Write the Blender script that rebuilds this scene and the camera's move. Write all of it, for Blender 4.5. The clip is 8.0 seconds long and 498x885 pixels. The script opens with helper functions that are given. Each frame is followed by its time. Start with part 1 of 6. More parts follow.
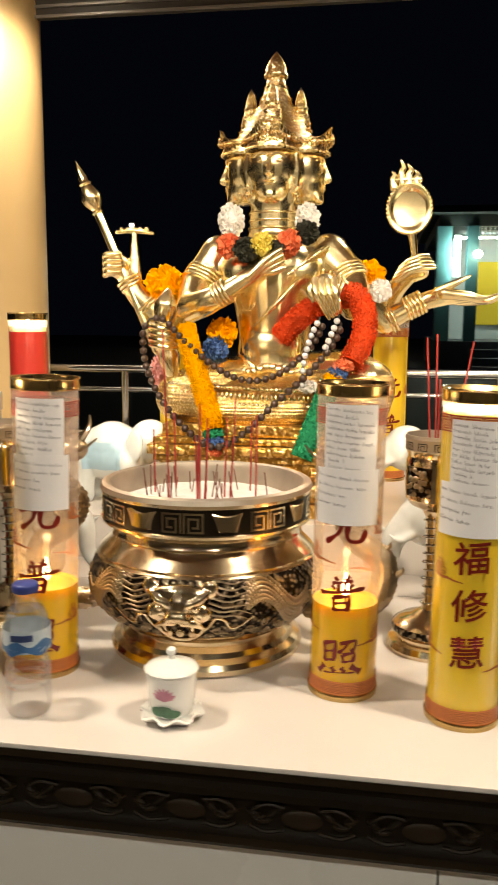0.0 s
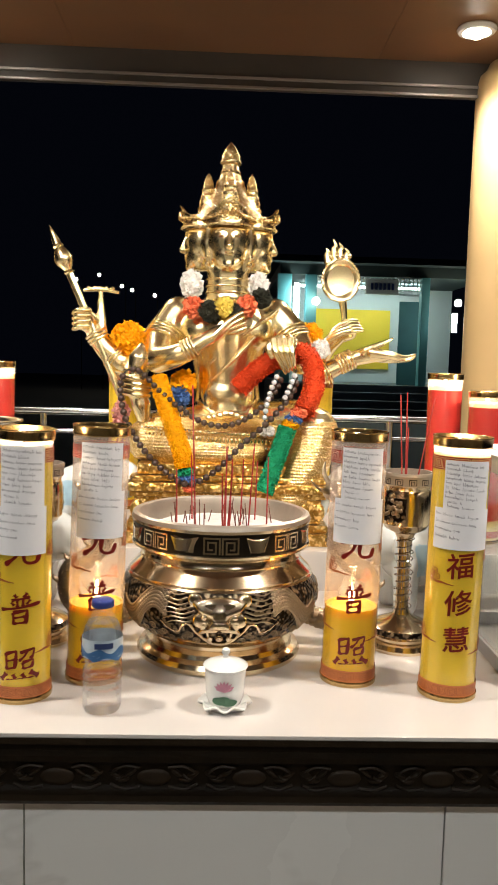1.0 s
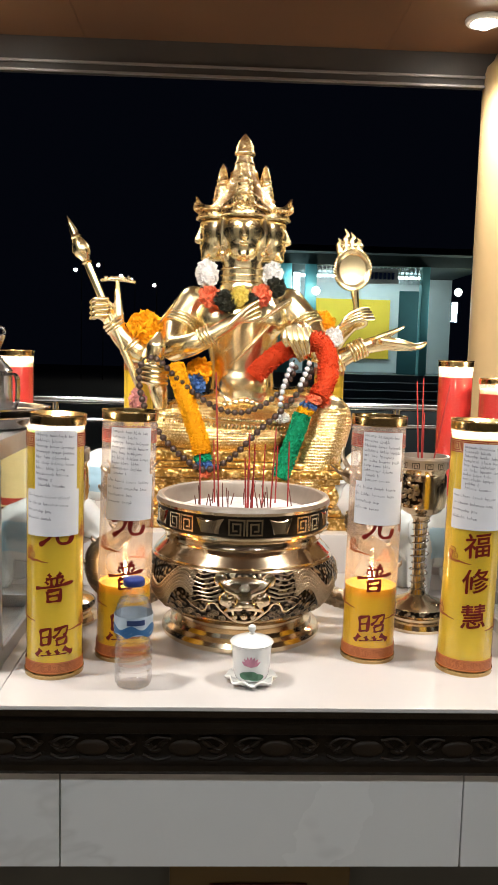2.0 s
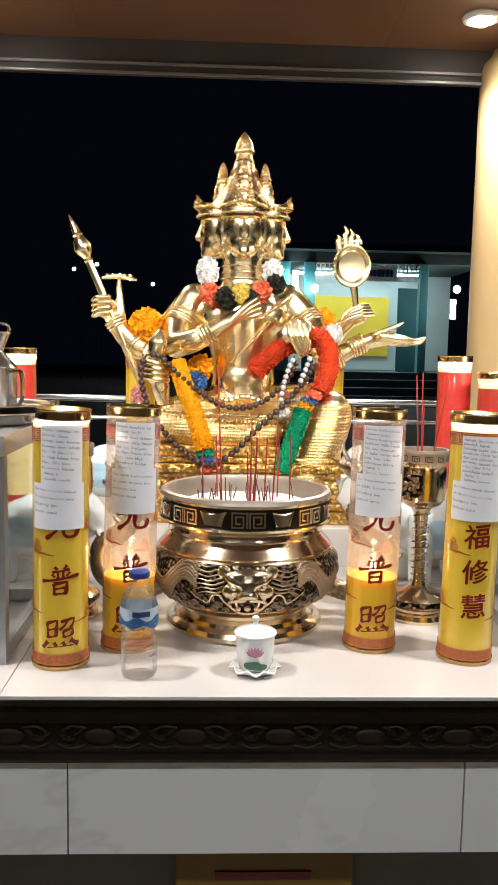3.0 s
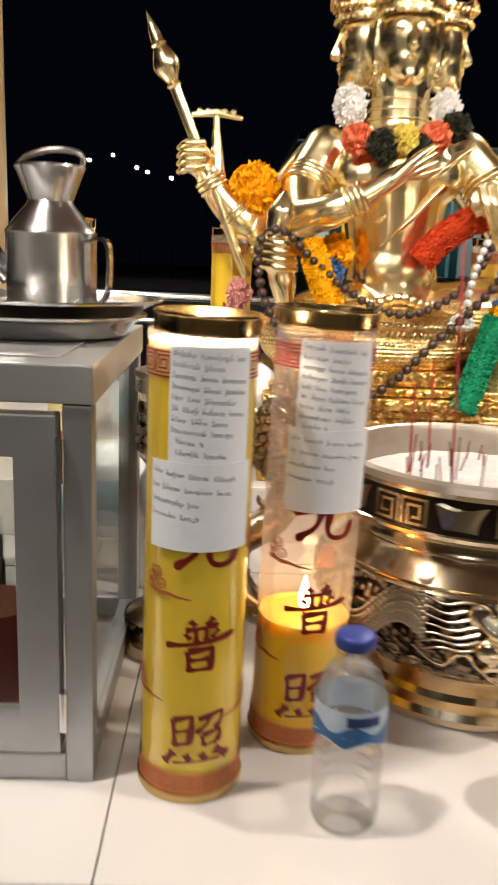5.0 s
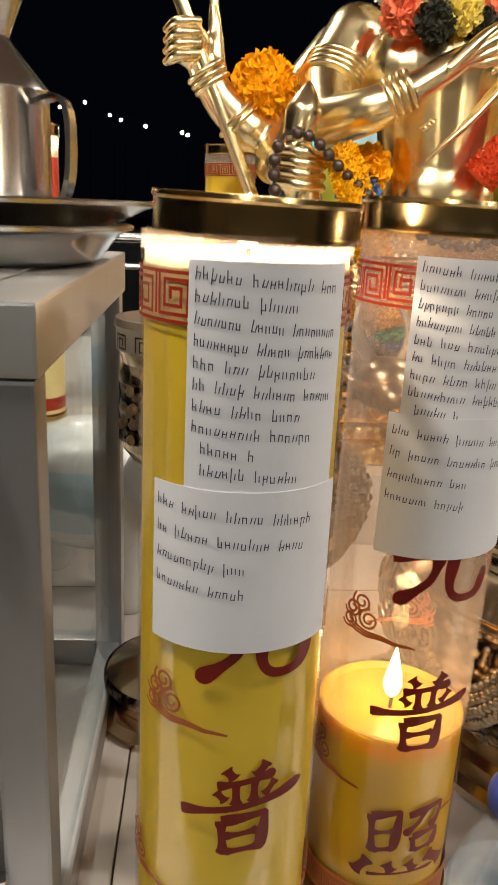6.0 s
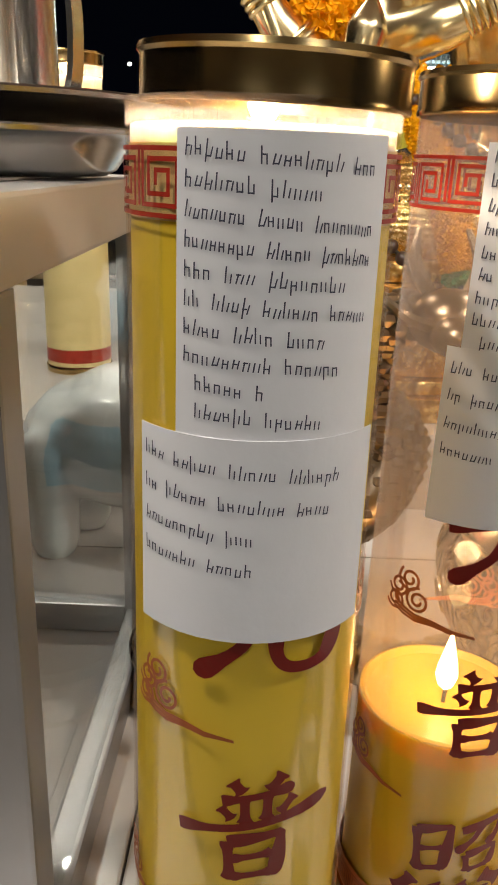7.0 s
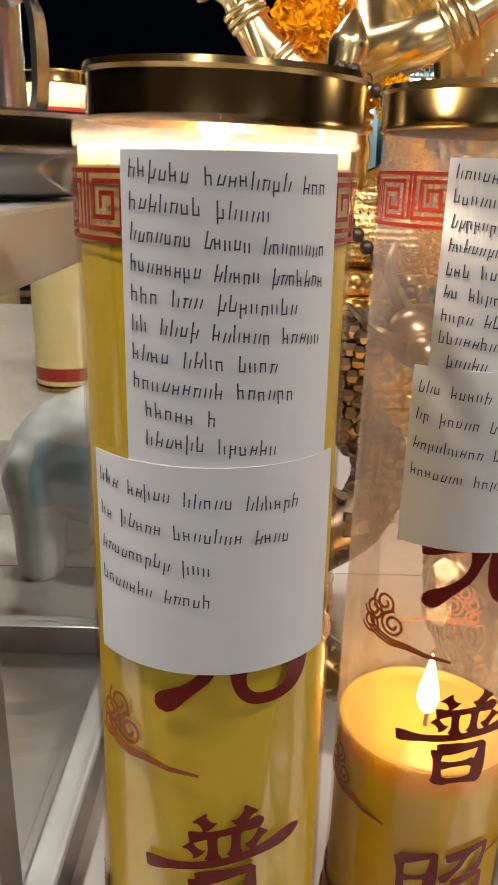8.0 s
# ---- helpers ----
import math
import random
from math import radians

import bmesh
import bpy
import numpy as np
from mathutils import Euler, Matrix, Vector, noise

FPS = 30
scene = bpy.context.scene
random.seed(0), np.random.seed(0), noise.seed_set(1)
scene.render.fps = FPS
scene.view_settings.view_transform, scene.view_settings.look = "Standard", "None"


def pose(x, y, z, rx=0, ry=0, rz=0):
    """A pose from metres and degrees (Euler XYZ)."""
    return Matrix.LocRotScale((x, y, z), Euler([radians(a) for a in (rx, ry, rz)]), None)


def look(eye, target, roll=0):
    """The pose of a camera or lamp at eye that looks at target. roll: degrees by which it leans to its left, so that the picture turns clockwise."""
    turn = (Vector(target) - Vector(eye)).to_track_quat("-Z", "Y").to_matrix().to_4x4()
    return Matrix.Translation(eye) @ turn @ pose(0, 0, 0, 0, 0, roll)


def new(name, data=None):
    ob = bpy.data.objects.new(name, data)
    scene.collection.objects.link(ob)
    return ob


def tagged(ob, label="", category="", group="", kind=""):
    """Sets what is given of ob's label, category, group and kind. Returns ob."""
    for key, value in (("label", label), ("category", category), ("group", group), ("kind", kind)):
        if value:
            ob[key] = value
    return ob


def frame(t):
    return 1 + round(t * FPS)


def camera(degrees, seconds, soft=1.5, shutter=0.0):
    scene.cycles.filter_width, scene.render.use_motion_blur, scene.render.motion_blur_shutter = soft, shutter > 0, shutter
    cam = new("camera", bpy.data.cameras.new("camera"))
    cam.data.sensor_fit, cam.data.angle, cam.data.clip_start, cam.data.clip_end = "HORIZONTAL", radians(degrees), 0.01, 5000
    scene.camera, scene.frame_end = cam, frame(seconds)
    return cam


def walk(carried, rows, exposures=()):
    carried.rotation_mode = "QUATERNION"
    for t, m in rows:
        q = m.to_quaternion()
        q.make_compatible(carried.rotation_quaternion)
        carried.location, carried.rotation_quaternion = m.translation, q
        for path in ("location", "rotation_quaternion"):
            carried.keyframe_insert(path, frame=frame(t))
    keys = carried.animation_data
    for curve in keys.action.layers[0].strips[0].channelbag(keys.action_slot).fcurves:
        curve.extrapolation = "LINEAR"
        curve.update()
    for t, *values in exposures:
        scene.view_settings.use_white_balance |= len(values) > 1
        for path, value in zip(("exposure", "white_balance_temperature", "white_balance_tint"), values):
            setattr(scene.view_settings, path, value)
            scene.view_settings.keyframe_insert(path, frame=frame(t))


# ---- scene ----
cam = camera(34.1, 8.0, shutter=0.4)
PATH = [
    (0, (0.014, 0.008, 1.511), (-0.305, 1.96, 1.216), 0.4),
    (0.5, (-0.168, -0.09, 1.533), (-0.276, 1.887, 1.249), 0.1),
    (1, (-0.247, -0.244, 1.538), (-0.171, 1.745, 1.344), 1.6),
    (1.5, (-0.275, -0.276, 1.536), (-0.195, 1.711, 1.327), 1.5),
    (3, (-0.293, -0.304, 1.527), (-0.213, 1.682, 1.305), 1.1),
    (3.5, (-0.294, -0.299, 1.528), (-0.182, 1.685, 1.302), 1.1),
    (4, (-0.336, -0.168, 1.523), (-0.269, 1.807, 1.219), 1.3),
    (4.5, (-0.41, 0.089, 1.518), (-0.408, 2.052, 1.136), 1.9),
    (5, (-0.513, 0.323, 1.48), (-0.458, 2.27, 1.024), 2.3),
    (5.2, (-0.556, 0.422, 1.465), (-0.422, 2.36, 0.991), 2.5),
    (6.3, (-0.5396, 0.6411, 1.4202), (-0.4662, 2.5550, 0.8489), 1.76),
    (6.5, (-0.5266, 0.6561, 1.4122), (-0.5522, 2.5751, 0.8499), 1.56),
    (7, (-0.5282, 0.6825, 1.4032), (-0.5768, 2.5724, 0.7492), 1.62),
    (7.5, (-0.5148, 0.6939, 1.4007), (-0.5638, 2.5869, 0.7507), 1.03),
    (7.8, (-0.5186, 0.6917, 1.4044), (-0.5511, 2.5877, 0.7666), 0.93),
    (8, (-0.5145, 0.6905, 1.4051), (-0.5673, 2.5904, 0.7813), 0.62),
]
walk(cam, [(t, look(eye, target, roll)) for t, eye, target, roll in PATH], [(0, 0.0, 8300, 10), (0.5, 0.0, 7500, 10), (1.0, 0.02, 6900, 10), (3.0, 0.10, 6250, 10), (4.5, 0.0, 6700, 10), (5.2, -0.14, 6900, 10), (6.4, -0.34, 6950, 10), (8, -0.43, 6800, 12)])

# ---- light ----
world = bpy.data.worlds.new("night")
scene.world = world
world.use_nodes = True
world.node_tree.nodes["Background"].inputs[0].default_value = (0.010, 0.014, 0.03, 1)
world.node_tree.nodes["Background"].inputs[1].default_value = 0.10

DOWNLIGHTS = [(-1.05, 2.40), (0.552, 2.455), (-1.05, 0.75), (0.60, 0.75), (-1.05, -0.90), (0.60, -0.90)]
CEIL_Z = 2.63
for i, (lx, ly) in enumerate(DOWNLIGHTS):
    lamp = bpy.data.lights.new("downlight_beam", "SPOT")
    lamp.energy = (52, 74, 94, 94, 62, 62)[i]
    lamp.color = (1.0, 0.945, 0.875) if i < 4 else (0.90, 0.97, 1.0)
    lamp.spot_size, lamp.spot_blend, lamp.shadow_soft_size = radians(150), 0.6, 0.045
    new("downlight_beam", lamp).matrix_world = pose(lx, ly, CEIL_Z - 0.035)


# two unseen ceiling spots aimed at the statue, added to brighten its gold
ADDED_SPOTS = [(-0.85, -0.15), (0.42, -0.15)]
for lx, ly in ADDED_SPOTS:
    lamp = bpy.data.lights.new("added_statue_beam", "SPOT")
    lamp.energy, lamp.color = 125, (1.0, 0.95, 0.87)
    lamp.spot_size, lamp.spot_blend, lamp.shadow_soft_size = radians(34), 0.7, 0.04
    new("added_statue_beam", lamp).matrix_world = look((lx, ly, CEIL_Z - 0.10), (-0.23, 1.80, 1.62))


# ---- materials ----
def mat(name, color, rough=0.5, metal=0.0, var=0.0, scale=30.0, bump=0.0, bscale=200.0, spec=0.5, coat=0.0, tint=None, bdist=0.002):
    """Principled surface with colour variation at two scales and a fine relief."""
    m = bpy.data.materials.new(name)
    m.use_nodes = True
    nt = m.node_tree
    p = nt.nodes["Principled BSDF"]
    p.inputs["Base Color"].default_value = (*color, 1)
    p.inputs["Roughness"].default_value = rough
    p.inputs["Metallic"].default_value = metal
    p.inputs["Specular IOR Level"].default_value = spec
    p.inputs["Coat Weight"].default_value = coat
    co = nt.nodes.new("ShaderNodeTexCoord")
    if var:
        n1 = nt.nodes.new("ShaderNodeTexNoise")
        n1.inputs["Scale"].default_value, n1.inputs["Detail"].default_value = scale, 6
        n2 = nt.nodes.new("ShaderNodeTexNoise")
        n2.inputs["Scale"].default_value, n2.inputs["Detail"].default_value = scale / 6, 3
        nt.links.new(co.outputs["Object"], n1.inputs["Vector"])
        nt.links.new(co.outputs["Object"], n2.inputs["Vector"])
        mx = nt.nodes.new("ShaderNodeMix")
        mx.data_type = "FLOAT"
        mx.inputs[0].default_value = 0.5
        nt.links.new(n1.outputs["Fac"], mx.inputs[2])
        nt.links.new(n2.outputs["Fac"], mx.inputs[3])
        rp = nt.nodes.new("ShaderNodeValToRGB")
        rp.color_ramp.elements[0].position, rp.color_ramp.elements[1].position = 0.3, 0.7
        lo = tint or tuple(c * (1 - var) for c in color)
        rp.color_ramp.elements[0].color = (*lo, 1)
        rp.color_ramp.elements[1].color = (*[min(1, c * (1 + var * 0.4)) for c in color], 1)
        nt.links.new(mx.outputs[0], rp.inputs["Fac"])
        nt.links.new(rp.outputs["Color"], p.inputs["Base Color"])
        rr = nt.nodes.new("ShaderNodeMapRange")
        rr.inputs["To Min"].default_value, rr.inputs["To Max"].default_value = max(0.02, rough * 0.75), min(1, rough * 1.3)
        nt.links.new(mx.outputs[0], rr.inputs["Value"])
        nt.links.new(rr.outputs["Result"], p.inputs["Roughness"])
    if bump:
        nb = nt.nodes.new("ShaderNodeTexNoise")
        nb.inputs["Scale"].default_value, nb.inputs["Detail"].default_value = bscale, 4
        nt.links.new(co.outputs["Object"], nb.inputs["Vector"])
        b = nt.nodes.new("ShaderNodeBump")
        b.inputs["Strength"].default_value, b.inputs["Distance"].default_value = bump, bdist
        nt.links.new(nb.outputs["Fac"], b.inputs["Height"])
        nt.links.new(b.outputs["Normal"], p.inputs["Normal"])
    return m


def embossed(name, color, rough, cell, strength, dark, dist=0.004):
    """Metal with a raised cell pattern, crease shade put into the colour of its hollows."""
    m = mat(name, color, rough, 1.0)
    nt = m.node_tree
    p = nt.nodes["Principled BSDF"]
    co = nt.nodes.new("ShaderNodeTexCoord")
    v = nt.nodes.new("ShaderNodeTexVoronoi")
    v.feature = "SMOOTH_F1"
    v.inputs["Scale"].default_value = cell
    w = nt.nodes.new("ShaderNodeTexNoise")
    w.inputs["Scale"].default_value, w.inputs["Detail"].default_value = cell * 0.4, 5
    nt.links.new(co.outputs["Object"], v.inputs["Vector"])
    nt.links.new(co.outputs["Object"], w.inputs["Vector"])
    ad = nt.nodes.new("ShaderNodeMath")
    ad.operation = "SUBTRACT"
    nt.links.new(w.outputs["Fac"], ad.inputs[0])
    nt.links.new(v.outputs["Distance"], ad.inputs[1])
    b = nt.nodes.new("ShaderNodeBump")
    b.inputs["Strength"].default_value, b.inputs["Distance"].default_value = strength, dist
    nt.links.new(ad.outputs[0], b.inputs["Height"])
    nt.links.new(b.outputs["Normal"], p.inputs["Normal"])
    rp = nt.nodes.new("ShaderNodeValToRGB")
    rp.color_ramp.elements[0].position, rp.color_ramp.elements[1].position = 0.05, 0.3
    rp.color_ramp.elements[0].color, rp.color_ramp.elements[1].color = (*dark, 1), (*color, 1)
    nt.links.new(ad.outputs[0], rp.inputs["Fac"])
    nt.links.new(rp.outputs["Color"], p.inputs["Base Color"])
    return m


def woven(m, scale, share):
    """Adds fine diagonal rows to an embossed metal's relief."""
    nt = m.node_tree
    bump = next(n for n in nt.nodes if n.type == "BUMP")
    src = bump.inputs["Height"].links[0].from_socket
    co = next(n for n in nt.nodes if n.type == "TEX_COORD")
    wv = nt.nodes.new("ShaderNodeTexWave")
    wv.bands_direction = "Z"
    wv.inputs["Scale"].default_value, wv.inputs["Distortion"].default_value, wv.inputs["Detail Scale"].default_value = scale, 1.2, 2.0
    nt.links.new(co.outputs["Object"], wv.inputs["Vector"])
    ma = nt.nodes.new("ShaderNodeMath")
    ma.operation = "MULTIPLY_ADD"
    ma.inputs[1].default_value = share
    nt.links.new(wv.outputs["Fac"], ma.inputs[0])
    nt.links.new(src, ma.inputs[2])
    nt.links.new(ma.outputs[0], bump.inputs["Height"])


def clear(name, tint=(1, 1, 1), gloss=0.10, rough=0.03):
    """Thin clear sheet: light passes straight, with a gloss that grows at grazing angles."""
    m = bpy.data.materials.new(name)
    m.use_nodes = True
    nt = m.node_tree
    nt.nodes.remove(nt.nodes["Principled BSDF"])
    out = nt.nodes["Material Output"]
    t = nt.nodes.new("ShaderNodeBsdfTransparent")
    t.inputs["Color"].default_value = (*tint, 1)
    g = nt.nodes.new("ShaderNodeBsdfGlossy")
    g.inputs["Roughness"].default_value = rough
    lw = nt.nodes.new("ShaderNodeLayerWeight")
    lw.inputs["Blend"].default_value = 0.25
    mr = nt.nodes.new("ShaderNodeMapRange")
    mr.inputs["To Min"].default_value, mr.inputs["To Max"].default_value = gloss * 0.45, min(1, gloss * 5)
    nt.links.new(lw.outputs["Fresnel"], mr.inputs["Value"])
    mx = nt.nodes.new("ShaderNodeMixShader")
    nt.links.new(mr.outputs["Result"], mx.inputs[0])
    nt.links.new(t.outputs[0], mx.inputs[1])
    nt.links.new(g.outputs[0], mx.inputs[2])
    nt.links.new(mx.outputs[0], out.inputs["Surface"])
    return m


def glow(name, color, strength):
    m = bpy.data.materials.new(name)
    m.use_nodes = True
    p = m.node_tree.nodes["Principled BSDF"]
    p.inputs["Base Color"].default_value = (*color, 1)
    p.inputs["Emission Color"].default_value = (*color, 1)
    p.inputs["Emission Strength"].default_value = strength
    return m


M_GOLD = mat("polished_gold", (1.0, 0.80, 0.46), 0.235, 1.0, var=0.14, scale=18, bump=0.10, bscale=40, bdist=0.005)
# worked golds: the last colour is the shade painted into their hollows
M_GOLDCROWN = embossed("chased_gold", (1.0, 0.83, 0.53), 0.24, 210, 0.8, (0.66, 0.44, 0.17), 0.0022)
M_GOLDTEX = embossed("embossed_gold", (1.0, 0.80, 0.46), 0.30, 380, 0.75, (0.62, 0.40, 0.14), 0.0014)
woven(M_GOLDTEX, 44, 0.9)
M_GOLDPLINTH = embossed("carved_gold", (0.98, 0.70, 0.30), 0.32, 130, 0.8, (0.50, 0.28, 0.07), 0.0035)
M_BRASS = mat("polished_bronze", (0.78, 0.63, 0.43), 0.15, 1.0, var=0.16, scale=9, bump=0.03, bscale=40)
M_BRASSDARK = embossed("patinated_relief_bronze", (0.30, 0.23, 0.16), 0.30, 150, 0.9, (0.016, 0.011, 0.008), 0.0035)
M_DUSTED = mat("ash_dusted_bronze", (0.52, 0.44, 0.36), 0.40, 0.7, var=0.35, scale=22, bump=0.15, bscale=90)
M_BRONZEOLD = mat("aged_bronze", (0.42, 0.33, 0.23), 0.30, 1.0, var=0.35, scale=16, bump=0.05, bscale=50)
M_BRASSBLACK = mat("blackened_bronze", (0.05, 0.04, 0.03), 0.35, 1.0, var=0.4, scale=60)
M_CAP = mat("gold_tin_ring", (0.62, 0.42, 0.18), 0.20, 1.0, var=0.2, scale=25)
M_YWAX = mat("yellow_wax", (0.90, 0.69, 0.06), 0.42, 0, var=0.12, scale=14)
# yellow wax of the half-burnt candles, flame glow mixed into its colour
M_OYWAX = mat("flame_tinted_yellow_wax", (0.93, 0.60, 0.03), 0.42, 0, var=0.12, scale=14)
# melted wax tops, with the flame's glow put into their colour
M_OWAX = mat("flame_lit_melted_wax", (0.95, 0.52, 0.03), 0.35, 0, var=0.12, scale=20)
M_TOPWAX = mat("flame_lit_molten_wax", (0.96, 0.90, 0.78), 0.3, 0, var=0.08, scale=40)
for mm, wt in ((M_TOPWAX, 0.8), (M_OWAX, 0.5)):
    pp = mm.node_tree.nodes["Principled BSDF"]
    pp.inputs["Subsurface Weight"].default_value = wt
    pp.inputs["Subsurface Radius"].default_value = (1.0, 0.75, 0.5)
    pp.inputs["Subsurface Scale"].default_value = 0.02
M_FILM = clear("clear_plastic_film", (1, 0.97, 0.94), 0.042, 0.09)
M_FILMHAZE = clear("fogged_plastic_film", (1, 0.97, 0.94), 0.042, 0.09)
M_GLASS = clear("cabinet_glass", (0.97, 0.985, 0.98), 0.04, 0.02)
M_PET = clear("clear_bottle_plastic", (1.0, 1.0, 1.0), 0.04, 0.05)


def milky(m, share, color):
    """Clouds a clear sheet: part of the light scatters on it and through it."""
    nt = m.node_tree
    out = nt.nodes["Material Output"]
    straight = out.inputs["Surface"].links[0].from_socket
    both = nt.nodes.new("ShaderNodeMixShader")
    both.inputs[0].default_value = 0.55
    for k, kind in enumerate(("ShaderNodeBsdfDiffuse", "ShaderNodeBsdfTranslucent")):
        sh = nt.nodes.new(kind)
        sh.inputs["Color"].default_value = (*color, 1)
        nt.links.new(sh.outputs[0], both.inputs[1 + k])
    mx = nt.nodes.new("ShaderNodeMixShader")
    mx.inputs[0].default_value = share
    nt.links.new(straight, mx.inputs[1])
    nt.links.new(both.outputs[0], mx.inputs[2])
    nt.links.new(mx.outputs[0], out.inputs["Surface"])


milky(M_FILMHAZE, 0.13, (0.82, 0.72, 0.67))
M_PAPER = mat("white_paper", (0.80, 0.80, 0.83), 0.75, 0, var=0.05, scale=40, bump=0.15, bscale=90)
M_INK = mat("blue_black_ink", (0.06, 0.06, 0.10), 0.6)
M_REDPRINT = mat("dark_red_print", (0.185, 0.008, 0.005), 0.30, 0, var=0.15, scale=60)
M_REDBAND = mat("red_band_print", (0.40, 0.026, 0.012), 0.32, 0, var=0.2, scale=70)
M_ORPRINT = mat("red_brown_print", (0.40, 0.10, 0.025), 0.4, 0, var=0.2, scale=70)
M_BANDPRINT = mat("red_orange_band", (0.62, 0.20, 0.06), 0.4, 0, var=0.15, scale=70)
M_PALEPRINT = mat("pale_yellow_print", (0.84, 0.66, 0.30), 0.4, 0, var=0.1, scale=70)
M_FLAME = glow("flame", (1.0, 0.72, 0.34), 28)
M_WICK = mat("charred_wick", (0.02, 0.015, 0.01), 0.9)
M_STEEL = mat("polished_steel", (0.56, 0.555, 0.545), 0.20, 1.0, var=0.12, scale=18, bump=0.03, bscale=150)
M_STEELTOP = mat("worn_steel_sheet", (0.66, 0.65, 0.64), 0.42, 0.9, var=0.18, scale=16, bump=0.05, bscale=140)
M_STEELDULL = mat("dull_steel_frame", (0.44, 0.44, 0.45), 0.40, 0.8, var=0.15, scale=22, bump=0.04, bscale=120)
M_CHROME = mat("chrome_pipe", (0.7, 0.7, 0.72), 0.15, 1.0, var=0.1, scale=12)
M_PORC = mat("white_porcelain", (0.82, 0.82, 0.80), 0.16, 0, var=0.05, scale=20, coat=0.3)
M_ELE = mat("white_glazed_elephant", (0.74, 0.77, 0.76), 0.25, 0, var=0.12, scale=25, coat=0.2)
M_BLUEGLAZE = mat("pale_blue_glaze", (0.42, 0.62, 0.74), 0.3, 0, var=0.2, scale=30)
M_PINK = mat("pink_lotus_print", (0.62, 0.27, 0.36), 0.4, 0, var=0.3, scale=90)
M_GREENPRINT = mat("green_leaf_print", (0.07, 0.17, 0.10), 0.4, 0, var=0.3, scale=90)
M_CAPBLUE = mat("blue_plastic_cap", (0.02, 0.04, 0.22), 0.4, 0, var=0.1, scale=50)
M_LABELBLUE = mat("blue_bottle_label", (0.04, 0.14, 0.32), 0.35, 0, var=0.25, scale=60)
M_LABELPALE = mat("pale_label_patch", (0.52, 0.62, 0.70), 0.3, 0, var=0.3, scale=70)
M_LABELNAVY = mat("navy_label_shape", (0.02, 0.04, 0.12), 0.4)
M_WATER = clear("still_water", (0.995, 0.998, 1.0), 0.018, 0.03)


def refracting(m, share, ior):
    """Lets part of the light bend through the body instead of passing straight."""
    nt = m.node_tree
    out = nt.nodes["Material Output"]
    straight = out.inputs["Surface"].links[0].from_socket
    g = nt.nodes.new("ShaderNodeBsdfGlass")
    g.inputs["IOR"].default_value, g.inputs["Roughness"].default_value = ior, 0.02
    mx = nt.nodes.new("ShaderNodeMixShader")
    mx.inputs[0].default_value = share
    nt.links.new(straight, mx.inputs[1])
    nt.links.new(g.outputs[0], mx.inputs[2])
    nt.links.new(mx.outputs[0], out.inputs["Surface"])


refracting(M_WATER, 0.3, 1.33)
M_ASH = mat("pale_incense_ash", (0.66, 0.62, 0.60), 0.95, 0, var=0.25, scale=60, bump=0.6, bscale=160, bdist=0.004)
M_STICK = mat("red_incense_stick", (0.42, 0.035, 0.03), 0.75, 0, var=0.2, scale=60)
M_STUB = mat("burnt_incense_stub", (0.16, 0.05, 0.035), 0.9)
M_SLAB = mat("white_stone_top", (0.63, 0.59, 0.56), 0.22, 0, var=0.07, scale=7, bump=0.02, bscale=60)
M_DARKCARVE = mat("dark_carved_moulding", (0.012, 0.007, 0.003), 0.5, 0, var=0.45, scale=40, bump=0.6, bscale=70, bdist=0.004, spec=0.12)
M_DARKGILT = mat("worn_dark_gilding", (0.022, 0.012, 0.005), 0.5, 0.2, var=0.6, scale=60, bump=0.5, bscale=120, spec=0.3)
M_JOINT = mat("grey_joint_mortar", (0.20, 0.19, 0.17), 0.9, 0, var=0.3, scale=80)
M_SHADE = mat("shaded_plaster_recess", (0.16, 0.16, 0.14), 0.8, 0, var=0.2, scale=12)
M_YBOX = mat("yellow_painted_board", (0.17, 0.095, 0.006), 0.5, 0, var=0.2, scale=12)
M_REDBAR = mat("red_painted_shape", (0.16, 0.015, 0.008), 0.5, 0, var=0.2, scale=30)
M_COL = mat("cream_painted_column", (0.62, 0.43, 0.21), 0.35, 0, var=0.10, scale=6, bump=0.05, bscale=60)
M_BEAM = mat("dark_grey_beam", (0.075, 0.066, 0.058), 0.5, 0, var=0.2, scale=8)
M_TRIM = mat("grey_metal_trim", (0.34, 0.32, 0.30), 0.4, 0.5, var=0.15, scale=20)
M_CEIL = mat("brown_ceiling_board", (0.17, 0.085, 0.042), 0.5, 0, var=0.25, scale=5)
M_FLOOR = mat("dark_floor_tile", (0.30, 0.25, 0.20), 0.35, 0, var=0.2, scale=4)
M_ASPHALT = mat("night_asphalt", (0.045, 0.045, 0.047), 0.8, 0, var=0.4, scale=3, bump=0.3, bscale=40)
M_WALL = mat("added_cream_wall", (0.72, 0.66, 0.55), 0.7, 0, var=0.12, scale=3)
M_RWAX = mat("red_wax", (0.70, 0.055, 0.05), 0.4, 0, var=0.12, scale=20)
M_REDJAR = mat("red_liquid", (0.30, 0.02, 0.015), 0.2, 0, var=0.2, scale=20)


def flower_mat(name, color, var=0.35):
    m = mat(name, color, 0.7, 0, var=var, scale=120, bump=0.4, bscale=300)
    p = m.node_tree.nodes["Principled BSDF"]
    p.inputs["Specular IOR Level"].default_value = 0.15
    return m


